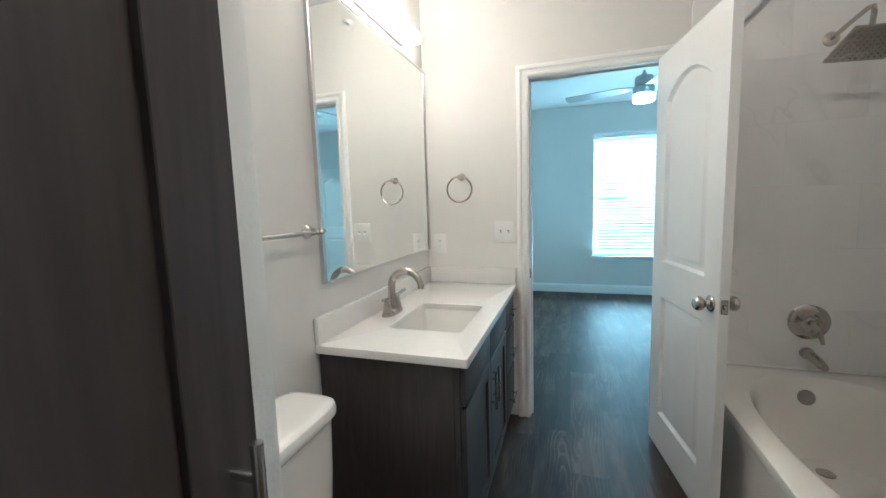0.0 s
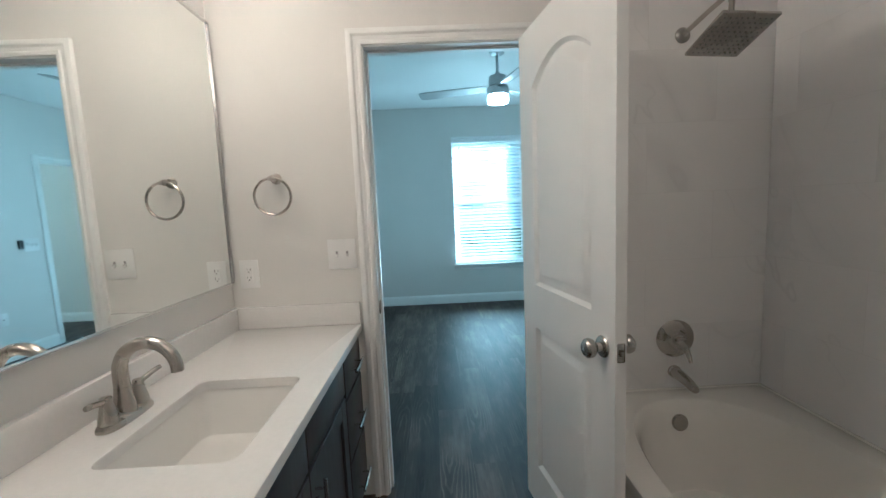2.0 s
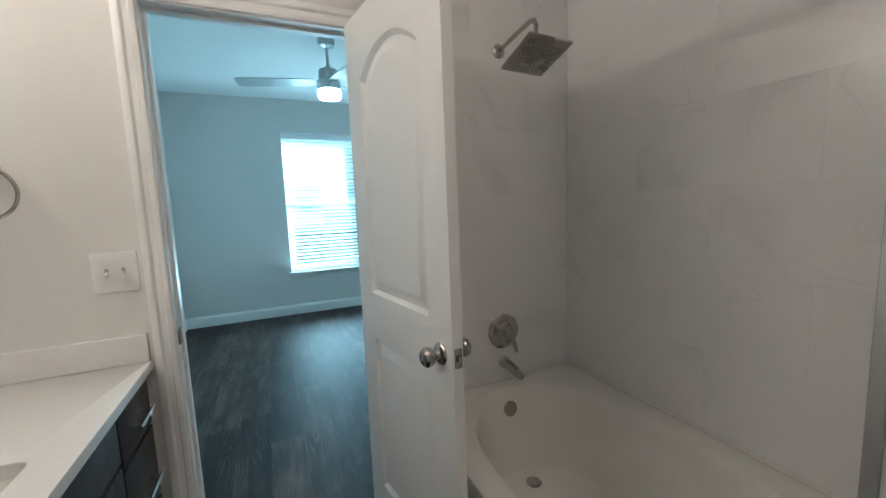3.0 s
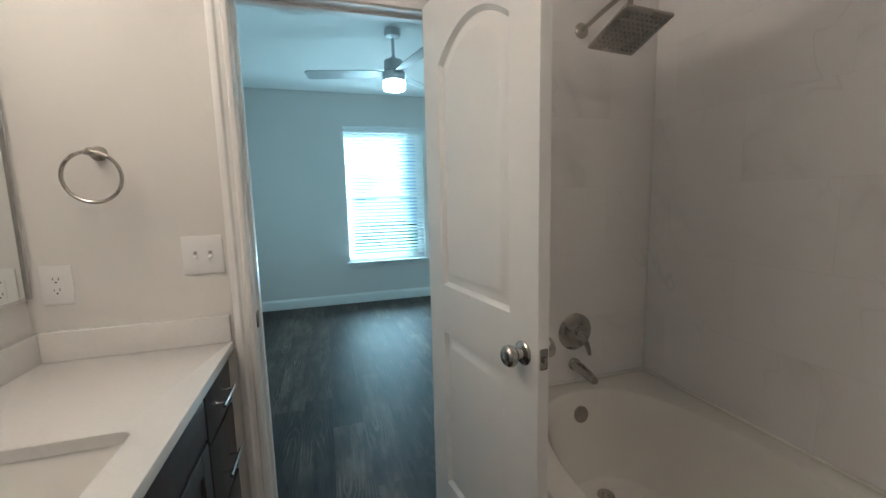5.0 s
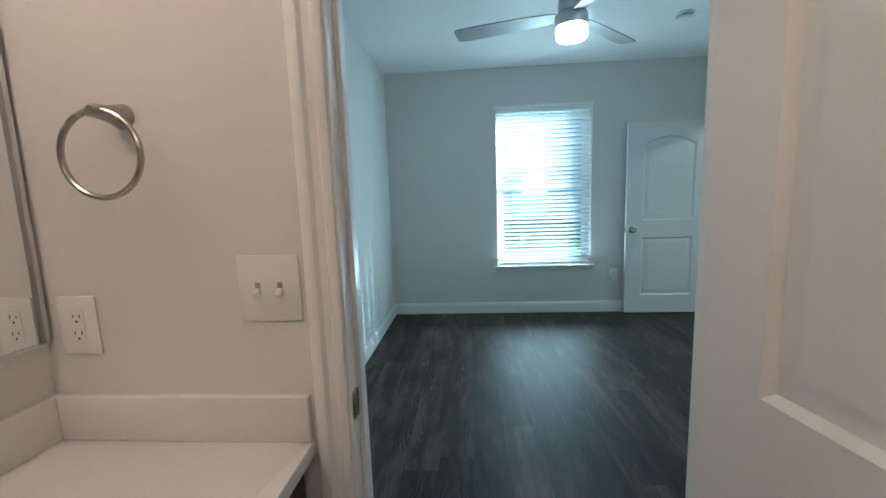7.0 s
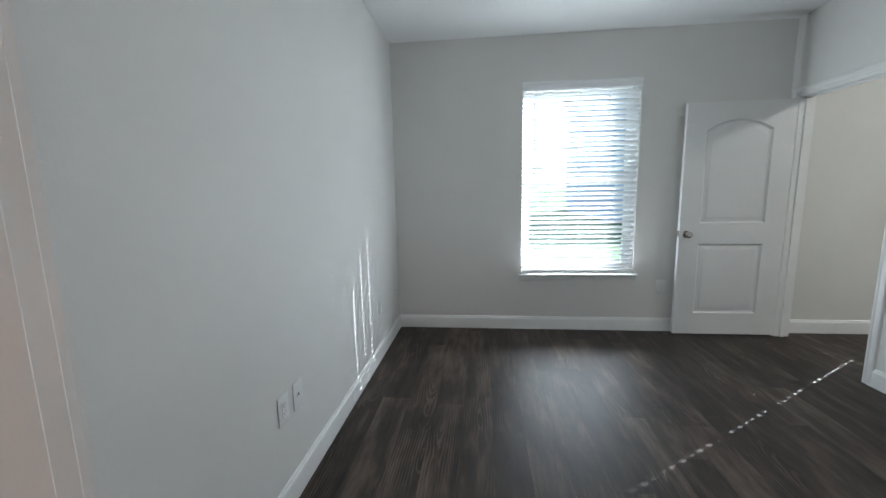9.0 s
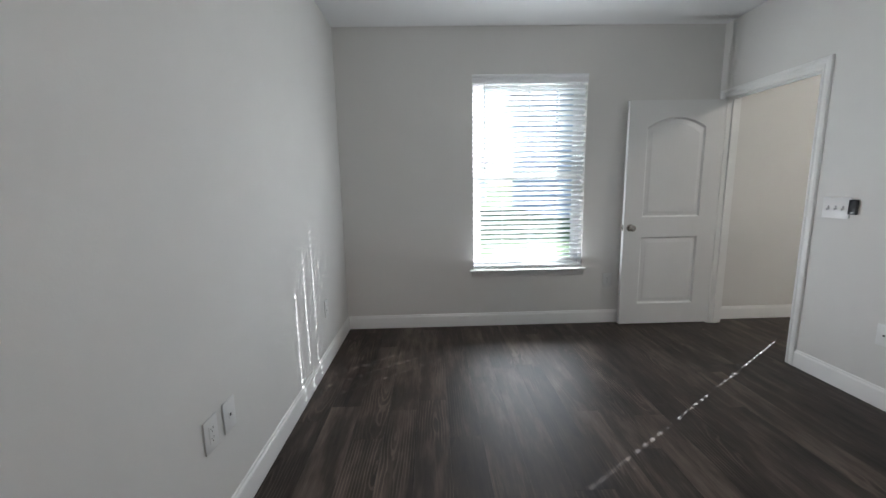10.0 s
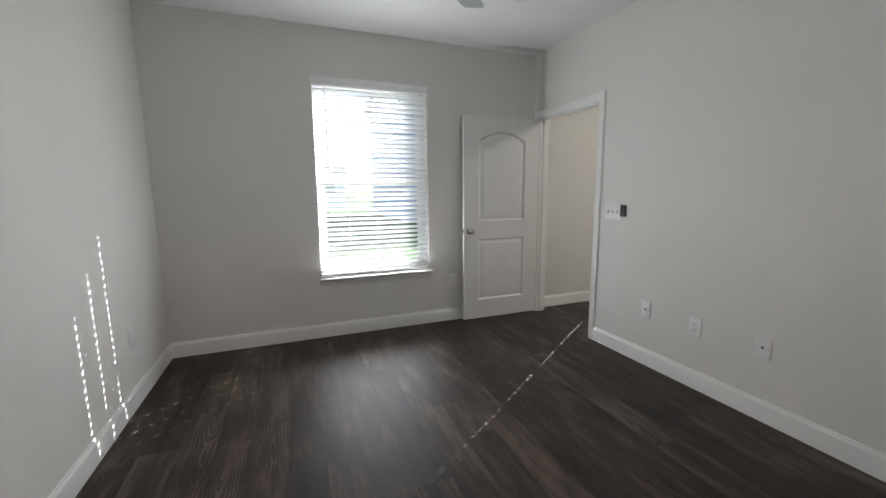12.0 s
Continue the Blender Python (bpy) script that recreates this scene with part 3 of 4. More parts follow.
def window(name, dx, label, pitch):
    x0, x1, z0, z1 = WX0 + dx, WX1 + dx, WZ0, WZ1
    ob = tagged(thing(name, label, "window"), kind="structure")
    y0, y1 = YF + 0.095, YF + 0.15
    for nm, b in (("frame_side", (x0, x0 + 0.04, y0, y1, z0, z1)), ("frame_side", (x1 - 0.04, x1, y0, y1, z0, z1)), ("frame_head", (x0 + 0.04, x1 - 0.04, y0, y1, z1 - 0.04, z1)), ("frame_foot", (x0 + 0.04, x1 - 0.04, y0, y1, z0, z0 + 0.045))):
        bm = B()
        box(bm, *b, 0.003, 1)
        part(nm, bm, VINYL, ob)
    mid = 1.42
    for zz0, zz1, ys in ((z0 + 0.045, mid, y0 + 0.004), (mid, z1 - 0.04, y0 + 0.028)):
        bm = B()
        box(bm, x0 + 0.04, x0 + 0.075, ys, ys + 0.024, zz0, zz1, 0.002, 1)
        box(bm, x1 - 0.075, x1 - 0.04, ys, ys + 0.024, zz0, zz1, 0.002, 1)
        box(bm, x0 + 0.075, x1 - 0.075, ys, ys + 0.024, zz0, zz0 + 0.035, 0.002, 1)
        box(bm, x0 + 0.075, x1 - 0.075, ys, ys + 0.024, zz1 - 0.035, zz1, 0.002, 1)
        sash = part("sash", bm, VINYL, ob)
        bm = B()
        box(bm, x0 + 0.073, x1 - 0.073, ys + 0.010, ys + 0.014, zz0 + 0.033, zz1 - 0.033)
        pane = part("pane", bm, GLASS, sash, "clear glass pane")
        pane.visible_shadow = False
    bm = B()
    box(bm, x0 - 0.03, x1 + 0.03, YF - 0.045, YF - 0.001, z0 - 0.022, z0 - 0.002, 0.005, 3)
    box(bm, x0 + 0.001, x1 - 0.001, YF - 0.001, y0, z0 - 0.022 + 0.0225, z0 + 0.003)
    part("window_sill", bm, TRIM, ob)
    bm = B()
    moulding(bm, (x0 - 0.02, YF, z0 - 0.023), (x1 + 0.02, YF, z0 - 0.023), (0, -1, 0), (0, 0, -1), [(0, 0), (0, 0.018), (0.03, 0.018), (0.04, 0.012), (0.048, 0.012), (0.052, 0)])
    part("apron", bm, TRIM, ob)

    blind = thing("window_blind", "white slatted horizontal blind lowered over the window, slats tilted half open", "blind", "window blinds")
    yb = YF + 0.03
    bm = B()
    moulding(bm, (x0 - 0.004, yb - 0.026, z1 - 0.075), (x1 + 0.004, yb - 0.026, z1 - 0.075), (0, -1, 0), (0, 0, 1), [(0, 0), (0, 0.008), (0.012, 0.012), (0.02, 0.009), (0.05, 0.009), (0.058, 0.016), (0.072, 0.018), (0.078, 0.012), (0.078, 0)])
    part("valance", bm, SLATM, blind, "white moulded valance")
    bm = B()
    box(bm, x0 + 0.006, x1 - 0.006, yb - 0.025, yb + 0.025, z1 - 0.05, z1 - 0.004, 0.003, 1)
    part("headrail", bm, SLATM, blind)
    holes = [(x0 + x1) / 2 + pitch * k for k in (-1, 0, 1)]
    me = slat_mesh(x0 + 0.003, x1 - 0.003, holes)
    z, k = z1 - 0.10, 0
    while z > z0 + 0.05:
        s = new("slat", me)
        s.parent = blind
        s.matrix_basis = Matrix.Translation((0, yb, z)) @ pose(0, 0, 0, -TILT_SLATS + random.uniform(-2.0, 2.0), random.uniform(-0.12, 0.12), 0)
        z -= 0.0445
    bm = B()
    box(bm, x0 + 0.006, x1 - 0.006, yb - 0.025, yb + 0.025, z0 + 0.012, z0 + 0.03, 0.003, 1)
    part("bottom_rail", bm, SLATM, blind)
    for h in holes:
        bm = B()
        for yy in (-0.027, 0.027):
            cyl(bm, (h + 0.012, yb + yy, z0 + 0.02), (h + 0.012, yb + yy, z1 - 0.05), 0.0009, seg=6)
        part("ladder_cord", bm, SLATM, blind)
    bm = B()
    cyl(bm, (x0 + 0.105, yb - 0.05, z1 - 0.83), (x0 + 0.105, yb - 0.046, z1 - 0.07), 0.0045, seg=8)
    part("tilt_wand", bm, PLASTIC, blind, "clear plastic tilt wand")
    return ob


window("window_1", 0.0, "white vinyl double-hung window with a painted sill", 0.253)
window("window_2", W2, "white vinyl double-hung window of the next room", 0.3225)

# ---- outdoors ----
bm = B()
box(bm, -400, 400, YF + 0.18, 800, -0.5, -0.18)
struct("ground", bm, GRASS, "mown green lawn", "ground")


def building(x0, x1, y0, y1, h, rise, sills, paint, label):
    ob = thing("backdrop_building", label, "building")
    bm = B()
    box(bm, x0, x1, y0, y1, -0.18, h)
    part("wall", bm, paint, ob)
    bm = B()
    moulding(bm, (x0 - 0.4, (y0 + y1) / 2, h), (x1 + 0.4, (y0 + y1) / 2, h), (0, 1, 0), (0, 0, 1), [(0, -(y1 - y0) / 2 - 0.5), (0, (y1 - y0) / 2 + 0.5), (rise, 0)])
    part("roof", bm, ROOFM, ob)
    for fz in sills:
        x = x0 + 1.2
        while x + 1.1 < x1:
            bm = B()
            box(bm, x - 0.08, x + 1.08, y0 - 0.04, y0, fz - 0.08, fz + 1.58)
            w = part("window", bm, VINYL, ob)
            bm = B()
            box(bm, x, x + 1.0, y0 - 0.05, y0 - 0.045, fz, fz + 1.5)
            part("pane", bm, PANEOUT, w)
            x += 3.1
    return ob


# added building; its blue copies the window jamb's shade on the slats
building(6.0, 16.0, 20.0, 30.0, 6.6, 2.6, (0.9, 3.8), BLUESHADE, "added blue-grey two-storey building across the lawn, its blue imitating shade on the blind")
# added building that hides the glaring low sky beyond the lawn
building(-26.0, 5.0, 36.0, 46.0, 3.0, 1.3, (0.9,), PALE, "pale sided single-storey building added across the lawn to cover the bright low sky")


# plastic greyed to stand for shade inside the toggle openings
SLOTGREY = material("shaded plastic slot", (0.35, 0.35, 0.35), 0.6, vary=0.05)

# ---- vanity ----
VY0, VY1, VXF = 1.345, 2.515, 0.106     # cabinet ends and face frame


def rrect(x0, x1, y0, y1, r, z, n=5):
    """A level rectangle with round corners."""
    out = []
    for cx, cy, a0 in ((x1 - r, y1 - r, 0), (x0 + r, y1 - r, 90), (x0 + r, y0 + r, 180), (x1 - r, y0 + r, 270)):
        for k in range(n + 1):
            a = radians(a0 + 90 * k / n)
            out.append(Vector((cx + r * math.cos(a), cy + r * math.sin(a), z)))
    return out


def shaker(y0, y1, z0, z1, x, parent, rail=0.058, name="door"):
    """A shaker front facing +x: four rails round a recessed panel."""
    bm = B()
    t = 0.019
    box(bm, x, x + t, y0, y0 + rail, z0, z1, 0.0012, 1)
    box(bm, x, x + t, y1 - rail, y1, z0, z1, 0.0012, 1)
    box(bm, x, x + t - 0.0004, y0 + rail, y1 - rail, z0, z0 + rail, 0.0012, 1)
    box(bm, x, x + t - 0.0004, y0 + rail, y1 - rail, z1 - rail, z1, 0.0012, 1)
    ob = part(name, bm, ESPRESSO, parent)
    bm = B()
    box(bm, x + 0.003, x + 0.009, y0 + rail - 0.004, y1 - rail + 0.004, z0 + rail - 0.004, z1 - rail + 0.004)
    part("panel", bm, ESPRESSO, ob)
    return ob


def slab_front(y0, y1, z0, z1, x, parent, name="drawer_front"):
    bm = B()
    box(bm, x, x + 0.019, y0, y1, z0, z1, 0.002, 2)
    return part(name, bm, ESPRESSO, parent)


def bar_pull(p, axis, length, parent):
    """A square-edged bar pull on two posts, standing off a front that faces +x."""
    p, a = Vector(p), Vector(axis)
    bm = B()
    q = p + Vector((0.03, 0, 0))
    cyl(bm, q - a * length / 2, q + a * length / 2, 0.0058, seg=14)
    for s in (-0.32, 0.32):
        cyl(bm, p + a * length * s - Vector((0.002, 0, 0)), p + a * length * s + Vector((0.03, 0, 0)), 0.0045, seg=10)
    return part("handle", bm, CHROME, parent, "satin chrome bar pull")


vanity = thing("vanity_cabinet", "espresso-stained wooden vanity cabinet with doors and drawers under a quartz top", "cabinet")
bm = B()
box(bm, XL + 0.002, VXF - 0.019, VY0, VY0 + 0.018, 0.0, 0.818, 0.001, 1)
box(bm, XL + 0.002, VXF - 0.019, VY1 - 0.018, VY1, 0.0, 0.818, 0.001, 1)
box(bm, XL + 0.002, VXF - 0.02, VY0 + 0.018, VY1 - 0.018, 0.1, 0.118)
box(bm, XL + 0.002, XL + 0.008, VY0 + 0.018, VY1 - 0.018, 0.118, 0.818)
part("body", bm, ESPRESSO, vanity)
bm = B()
box(bm, VXF - 0.019, VXF, VY0, VY0 + 0.04, 0.1, 0.818)
box(bm, VXF - 0.019, VXF, VY1 - 0.04, VY1, 0.1, 0.818)
box(bm, VXF - 0.019, VXF, 2.19, 2.23, 0.14, 0.78)
box(bm, VXF - 0.019, VXF, VY0 + 0.04, VY1 - 0.04, 0.1, 0.14)
box(bm, VXF - 0.019, VXF, VY0 + 0.04, VY1 - 0.04, 0.78, 0.818)
box(bm, VXF - 0.019, VXF, VY0 + 0.04, 2.19, 0.645, 0.685)
part("face_frame", bm, ESPRESSO, vanity)
bm = B()
box(bm, 0.02, 0.034, VY0 + 0.002, VY1, 0.0, 0.1)
part("toe_kick", bm, ESPRESSO, vanity)
bm = B()
box(bm, XL + 0.003, XL + 0.02, VY0 - 0.0035, VY0, 0.0, 0.818, 0.001, 1)
part("scribe_strip", bm, ESPRESSO, vanity)
slab_front(1.352, 1.775, 0.675, 0.806, VXF + 0.001, vanity, "false_front")
slab_front(1.781, 2.204, 0.675, 0.806, VXF + 0.001, vanity, "false_front")
d = shaker(1.352, 1.775, 0.112, 0.662, VXF + 0.001, vanity)
bar_pull((VXF + 0.02, 1.742, 0.545), (0, 0, 1), 0.16, d)
d = shaker(1.781, 2.204, 0.112, 0.662, VXF + 0.001, vanity)
bar_pull((VXF + 0.02, 1.814, 0.545), (0, 0, 1), 0.16, d)
for z0, z1, zh in ((0.645, 0.806, 0.725), (0.385, 0.632, 0.49), (0.112, 0.372, 0.215)):
    d = slab_front(2.217, 2.505, z0, z1, VXF + 0.001, vanity)
    bar_pull((VXF + 0.02, 2.362, zh), (0, 1, 0), 0.15, d)

SX0, SX1, SY0, SY1 = -0.258, 0.052, 1.570, 1.986
bm = B()
CX0, CX1, CY0, CY1 = XL + 0.001, 0.142, 1.322, YD - 0.001
outer = loft(bm, [rrect(CX0, CX1, CY0, CY1, 0.006, 0.82), rrect(CX0, CX1, CY0, CY1, 0.006, 0.8465), rrect(CX0 + 0.001, CX1 - 0.001, CY0 + 0.001, CY1 - 0.001, 0.006, 0.849), rrect(CX0 + 0.0035, CX1 - 0.0035, CY0 + 0.0035, CY1 - 0.0035, 0.006, 0.85)])
inner = loft(bm, [rrect(SX0, SX1, SY0, SY1, 0.03, 0.82), rrect(SX0, SX1, SY0, SY1, 0.03, 0.848), rrect(SX0 - 0.002, SX1 + 0.002, SY0 - 0.002, SY1 + 0.002, 0.032, 0.85)])
for a, b in ((outer[-1], inner[-1]), (outer[0], inner[0])):
    es = [bm.edges.get((lp[k], lp[(k + 1) % len(lp)])) for lp in (a, b) for k in range(len(lp))]
    bmesh.ops.triangle_fill(bm, edges=es, use_beauty=True)
counter = tagged(part("countertop", bm, QUARTZ), "white speckled quartz vanity countertop with backsplash", "countertop")
bm = B()
box(bm, XL + 0.001, XL + 0.021, CY0 + 0.001, YD - 0.001, 0.8505, 0.948, 0.002, 2)
part("backsplash", bm, QUARTZ, counter)
bm = B()
box(bm, XL + 0.0215, 0.138, YD - 0.021, YD - 0.001, 0.8505, 0.948, 0.002, 2)
part("side_splash", bm, QUARTZ, counter)

bm = B()
g = 0.006
loft(bm, [rrect(SX0 - 0.02, SX1 + 0.02, SY0 - 0.02, SY1 + 0.02, 0.03, 0.808), rrect(SX0 - 0.02, SX1 + 0.02, SY0 - 0.02, SY1 + 0.02, 0.03, 0.8195), rrect(SX0 - g, SX1 + g, SY0 - g, SY1 + g, 0.034, 0.8195), rrect(SX0 - g + 0.002, SX1 + g - 0.002, SY0 - g + 0.004, SY1 + g - 0.004, 0.034, 0.815),
          rrect(SX0 + 0.004, SX1 - 0.004, SY0 + 0.02, SY1 - 0.02, 0.036, 0.73), rrect(SX0 + 0.012, SX1 - 0.012, SY0 + 0.035, SY1 - 0.035, 0.038, 0.69), rrect(SX0 + 0.03, SX1 - 0.03, SY0 + 0.055, SY1 - 0.055, 0.04, 0.675),
          rrect(-0.14, -0.06, 1.738, 1.818, 0.039, 0.668)], False, True)
sink = tagged(part("sink", bm, PORC), "white rectangular undermount porcelain sink", "sink")
bm = B()
lathe(bm, [(0.03, 0.0), (0.03, 0.002), (0.024, 0.0035), (0.022, 0.001), (0.01, 0.001)], (-0.10, 1.778, 0.668), (0, 0, 1))
part("drain", bm, NICKEL, sink, "brushed nickel drain")

# faucet: oval deck plate, arched spout, two lever handles
faucet = thing("faucet", "brushed nickel two-handle arched faucet on the countertop", "faucet")
FX, FY = -0.332, 1.778
bm = B()
loft(bm, [oval(FX, FY, z, ax, ay, n) for z, ax, ay, n in ((0.8505, 0.030, 0.080, 3), (0.858, 0.030, 0.080, 3), (0.866, 0.026, 0.076, 3), (0.869, 0.018, 0.068, 3))], True, True)
part("deck_plate", bm, NICKEL, faucet)
bm = B()
lathe(bm, [(0.027, 0), (0.025, 0.02), (0.020, 0.05), (0.0182, 0.07)], (FX, FY, 0.866), (0, 0, 1))
part("spout_base", bm, NICKEL, faucet)
bm = B()
pts = [(FX, FY, 0.92 + 0.0186 * k) for k in range(4)]
for k in range(1, 15):
    a = radians(180 - 13.2 * k)
    pts.append((FX + 0.073 + 0.073 * math.cos(a), FY, 0.976 + 0.073 * math.sin(a)))
pipe(bm, pts, [0.0180 - 0.0002 * k for k in range(len(pts))])
part("spout", bm, NICKEL, faucet)
for s in (-1, 1):
    bm = B()
    lathe(bm, [(0.022, 0), (0.020, 0.018), (0.014, 0.045), (0.0125, 0.052), (0.014, 0.058), (0.012, 0.066), (0.004, 0.068)], (FX, FY + s * 0.052, 0.866), (0, 0, 1))
    hb = part("handle", bm, NICKEL, faucet)
    bm = B()
    pipe(bm, [(FX, FY + s * 0.052, 0.922), (FX + 0.004, FY + s * 0.075, 0.928), (FX + 0.010, FY + s * 0.105, 0.936), (FX + 0.014, FY + s * 0.12, 0.938)], [0.0085, 0.0075, 0.007, 0.0065], 12)
    part("lever", bm, NICKEL, hb)

# ---- mirror and light bar ----
MY0, MY1, MZ0, MZ1 = 1.385, 2.532, 1.062, 2.165
mirror = thing("wall_mirror", "large rectangular wall mirror with a thin brushed metal frame", "mirror")
bm = B()
box(bm, XL + 0.004, XL + 0.012, MY0 + 0.005, MY1 - 0.005, MZ0 + 0.004, MZ1 - 0.004)
part("glass", bm, MIRROR, mirror, "clear silvered mirror glass")
for nm, b in (("frame_side", (MY0, MY0 + 0.016, MZ0, MZ1)), ("frame_side", (MY1 - 0.01, MY1, MZ0, MZ1)), ("frame_top", (MY0 + 0.016, MY1 - 0.01, MZ1 - 0.008, MZ1)), ("frame_bottom", (MY0 + 0.016, MY1 - 0.01, MZ0, MZ0 + 0.005))):
    bm = B()
    box(bm, XL + 0.001, XL + 0.019, b[0], b[1], b[2], b[3], 0.001, 1)
    part(nm, bm, CHROME, mirror)

LY0, LY1, LZ = 1.36, 2.29, 2.252
lightbar = thing("vanity_light", "lit white tube light bar above the mirror", "wall lamp")
bm = B()
box(bm, XL + 0.001, XL + 0.03, LY0 + 0.05, LY1 - 0.05, LZ - 0.04, LZ + 0.05, 0.003, 1)
part("back_plate", bm, PLASTIC, lightbar)
bm = B()
box(bm, XL + 0.03, XL + 0.055, LY0 + 0.03, LY1 - 0.03, LZ - 0.022, LZ + 0.022, 0.003, 1)
part("channel", bm, PLASTIC, lightbar)
bm = B()
lathe(bm, [(0.012, 0), (0.022, 0.004), (0.027, 0.012), (0.028, 0.03), (0.028, LY1 - LY0 - 0.03), (0.027, LY1 - LY0 - 0.012), (0.022, LY1 - LY0 - 0.004), (0.012, LY1 - LY0)], (XL + 0.078, LY0, LZ), (0, 1, 0), 24)
part("diffuser", bm, TUBE, lightbar, "glowing white diffuser tube")


# ---- small fittings on the walls ----
def plate(bm, u, v, w, h, t=0.006):
    """Wall plate in a local frame: x across, z up, y out of the wall."""
    box(bm, u - w / 2, u + w / 2, 0.0005, t, v - h / 2, v + h / 2, 0.0025, 2)


def outlet(at, label, style="duplex", size=(0.084, 0.126)):
    ob = thing("wall_outlet", label, "outlet", "wall outlets", at=at)
    bm = B()
    plate(bm, 0, 0, *size)
    part("cover_plate", bm, PLASTIC, ob)
    if style == "coax":
        bm = B()
        box(bm, -0.011, 0.011, 0.006, 0.008, -0.012, 0.012, 0.001, 1)
        part("jack", bm, PLASTIC, ob)
        bm = B()
        box(bm, -0.006, 0.006, 0.008, 0.0085, -0.005, 0.006)
        part("socket", bm, DARKGAP, ob, "dark socket opening")
        return ob
    if style == "blank":
        for z in (-0.042, 0.042):
            bm = B()
            cyl(bm, (0, 0.006, z), (0, 0.0072, z), 0.003, seg=10)
            part("screw", bm, CHROME, ob)
        return ob
    bm = B()
    box(bm, -0.0165, 0.0165, 0.006, 0.0085, -0.034, 0.034, 0.0012, 1)
    part("insert", bm, PLASTIC, ob)
    for z in (-0.018, 0.018):
        bm = B()
        box(bm, -0.0085, -0.0065, 0.0085, 0.0089, z - 0.001, z + 0.008)
        box(bm, 0.0060, 0.0080, 0.0085, 0.0089, z + 0.0, z + 0.007)
        cyl(bm, (0, 0.0085, z - 0.008), (0, 0.0089, z - 0.008), 0.0026, seg=10)
        part("slots", bm, DARKGAP, ob, "dark plug slots")
    return ob


def switches(at, gangs, label):
    ob = thing("light_switch", label, "light switch", at=at)
    w = 0.08 + 0.046 * (gangs - 1)
    bm = B()
    plate(bm, 0, 0, w, 0.134)
    part("cover_plate", bm, PLASTIC, ob)
    for k in range(gangs):
        u = (k - (gangs - 1) / 2) * 0.046
        bm = B()
        box(bm, u - 0.0052, u + 0.0052, 0.006, 0.0066, -0.0125, 0.0125)
        part("toggle_slot", bm, SLOTGREY, ob)
        bm = B()
        box(bm, u - 0.0046, u + 0.0046, 0.004, 0.024, -0.006, 0.005, 0.0015, 2, m=Matrix.Translation((0, 0, -0.001)) @ Matrix.Rotation(radians(-28), 4, "X"))
        part("toggle", bm, PLASTIC, ob)
        for z in (-0.03, 0.03):
            bm = B()
            cyl(bm, (u, 0.006, z), (u, 0.0068, z), 0.0028, seg=10)
            part("screw", bm, PLASTIC, ob)
    return ob


# poses that turn a plate's y axis out of each wall
ON_DOORWALL = lambda x, z: pose(x, YD, z, 0, 0, 180)
ON_EAST = lambda y, z: pose(XR, y, z, 0, 0, 90)
ON_WEST = lambda y, z: pose(XL, y, z, 0, 0, -90)
ON_WINDOW = lambda x, z: pose(x, YF, z, 0, 0, 180)
switches(ON_DOORWALL(0.073, 1.17), 2, "white double toggle switch on the bathroom wall beside the door")
outlet(ON_DOORWALL(-0.345, 1.098), "white outlet with two sockets above the vanity backsplash")
switches(ON_EAST(5.045, 1.15), 3, "white triple toggle switch beside the bedroom doorway")
outlet(ON_EAST(4.672, 0.43), "white data outlet low on the bedroom wall", "coax")
outlet(ON_EAST(4.284, 0.42), "white outlet with two sockets low on the bedroom wall")
outlet(ON_EAST(3.886, 0.43), "white cable outlet low on the bedroom wall", "coax")
outlet(ON_WEST(3.918, 0.458), "white outlet with two sockets low on the bedroom wall")
outlet(ON_WEST(4.046, 0.456), "white cable outlet low on the bedroom wall", "coax")
outlet(ON_WEST(5.47, 0.435), "white outlet with two sockets near the window corner")
outlet(ON_WINDOW(2.055, 0.425), "white outlet with two sockets beside the open door")

thermo = thing("wall_control", "small black wall control beside the triple switch", "thermostat", at=ON_EAST(4.936, 1.158))
bm = B()
box(bm, -0.024, 0.024, 0.0, 0.018, -0.046, 0.046, 0.004, 2)
part("case", bm, BLACK, thermo)
bm = B()
box(bm, -0.012, 0.012, 0.018, 0.0195, -0.03, 0.0, 0.001, 1)
part("button", bm, DARKGAP, thermo)

# towel ring
ring = thing("towel_ring", "brushed nickel towel ring on the wall beside the mirror", "towel ring")
RX, RZ = -0.19, 1.512
bm = B()
loft(bm, [[Vector((RX + a * math.cos(2 * math.pi * k / 28), YD - d, RZ + b * math.sin(2 * math.pi * k / 28))) for k in range(28)] for a, b, d in ((0.024, 0.024, 0.0005), (0.024, 0.024, 0.004), (0.020, 0.021, 0.01), (0.013, 0.015, 0.035), (0.0095, 0.012, 0.062), (0.006, 0.008, 0.068))], False, True)
part("mount", bm, NICKEL, ring)
bm = B()
pipe(bm, [(RX - 0.012, YD - 0.058, RZ - 0.002), (RX + 0.012, YD - 0.058, RZ - 0.002)], 0.0085)
part("collar", bm, NICKEL, ring)
bm = B()
R = 0.077
loops = []
for k in range(48):
    a = 2 * math.pi * k / 48
    c = Vector((RX + R * math.sin(a), YD - 0.058, RZ - R + R * math.cos(a)))
    o = Vector((math.sin(a), 0, math.cos(a)))
    loops.append([c + o * 0.0056 * math.cos(2 * math.pi * j / 10) + Vector((0, 0.0056 * math.sin(2 * math.pi * j / 10), 0)) for j in range(10)])
loft(bm, loops + loops[:1])
bmesh.ops.remove_doubles(bm, verts=bm.verts, dist=1e-5)
part("ring", bm, NICKEL, ring)

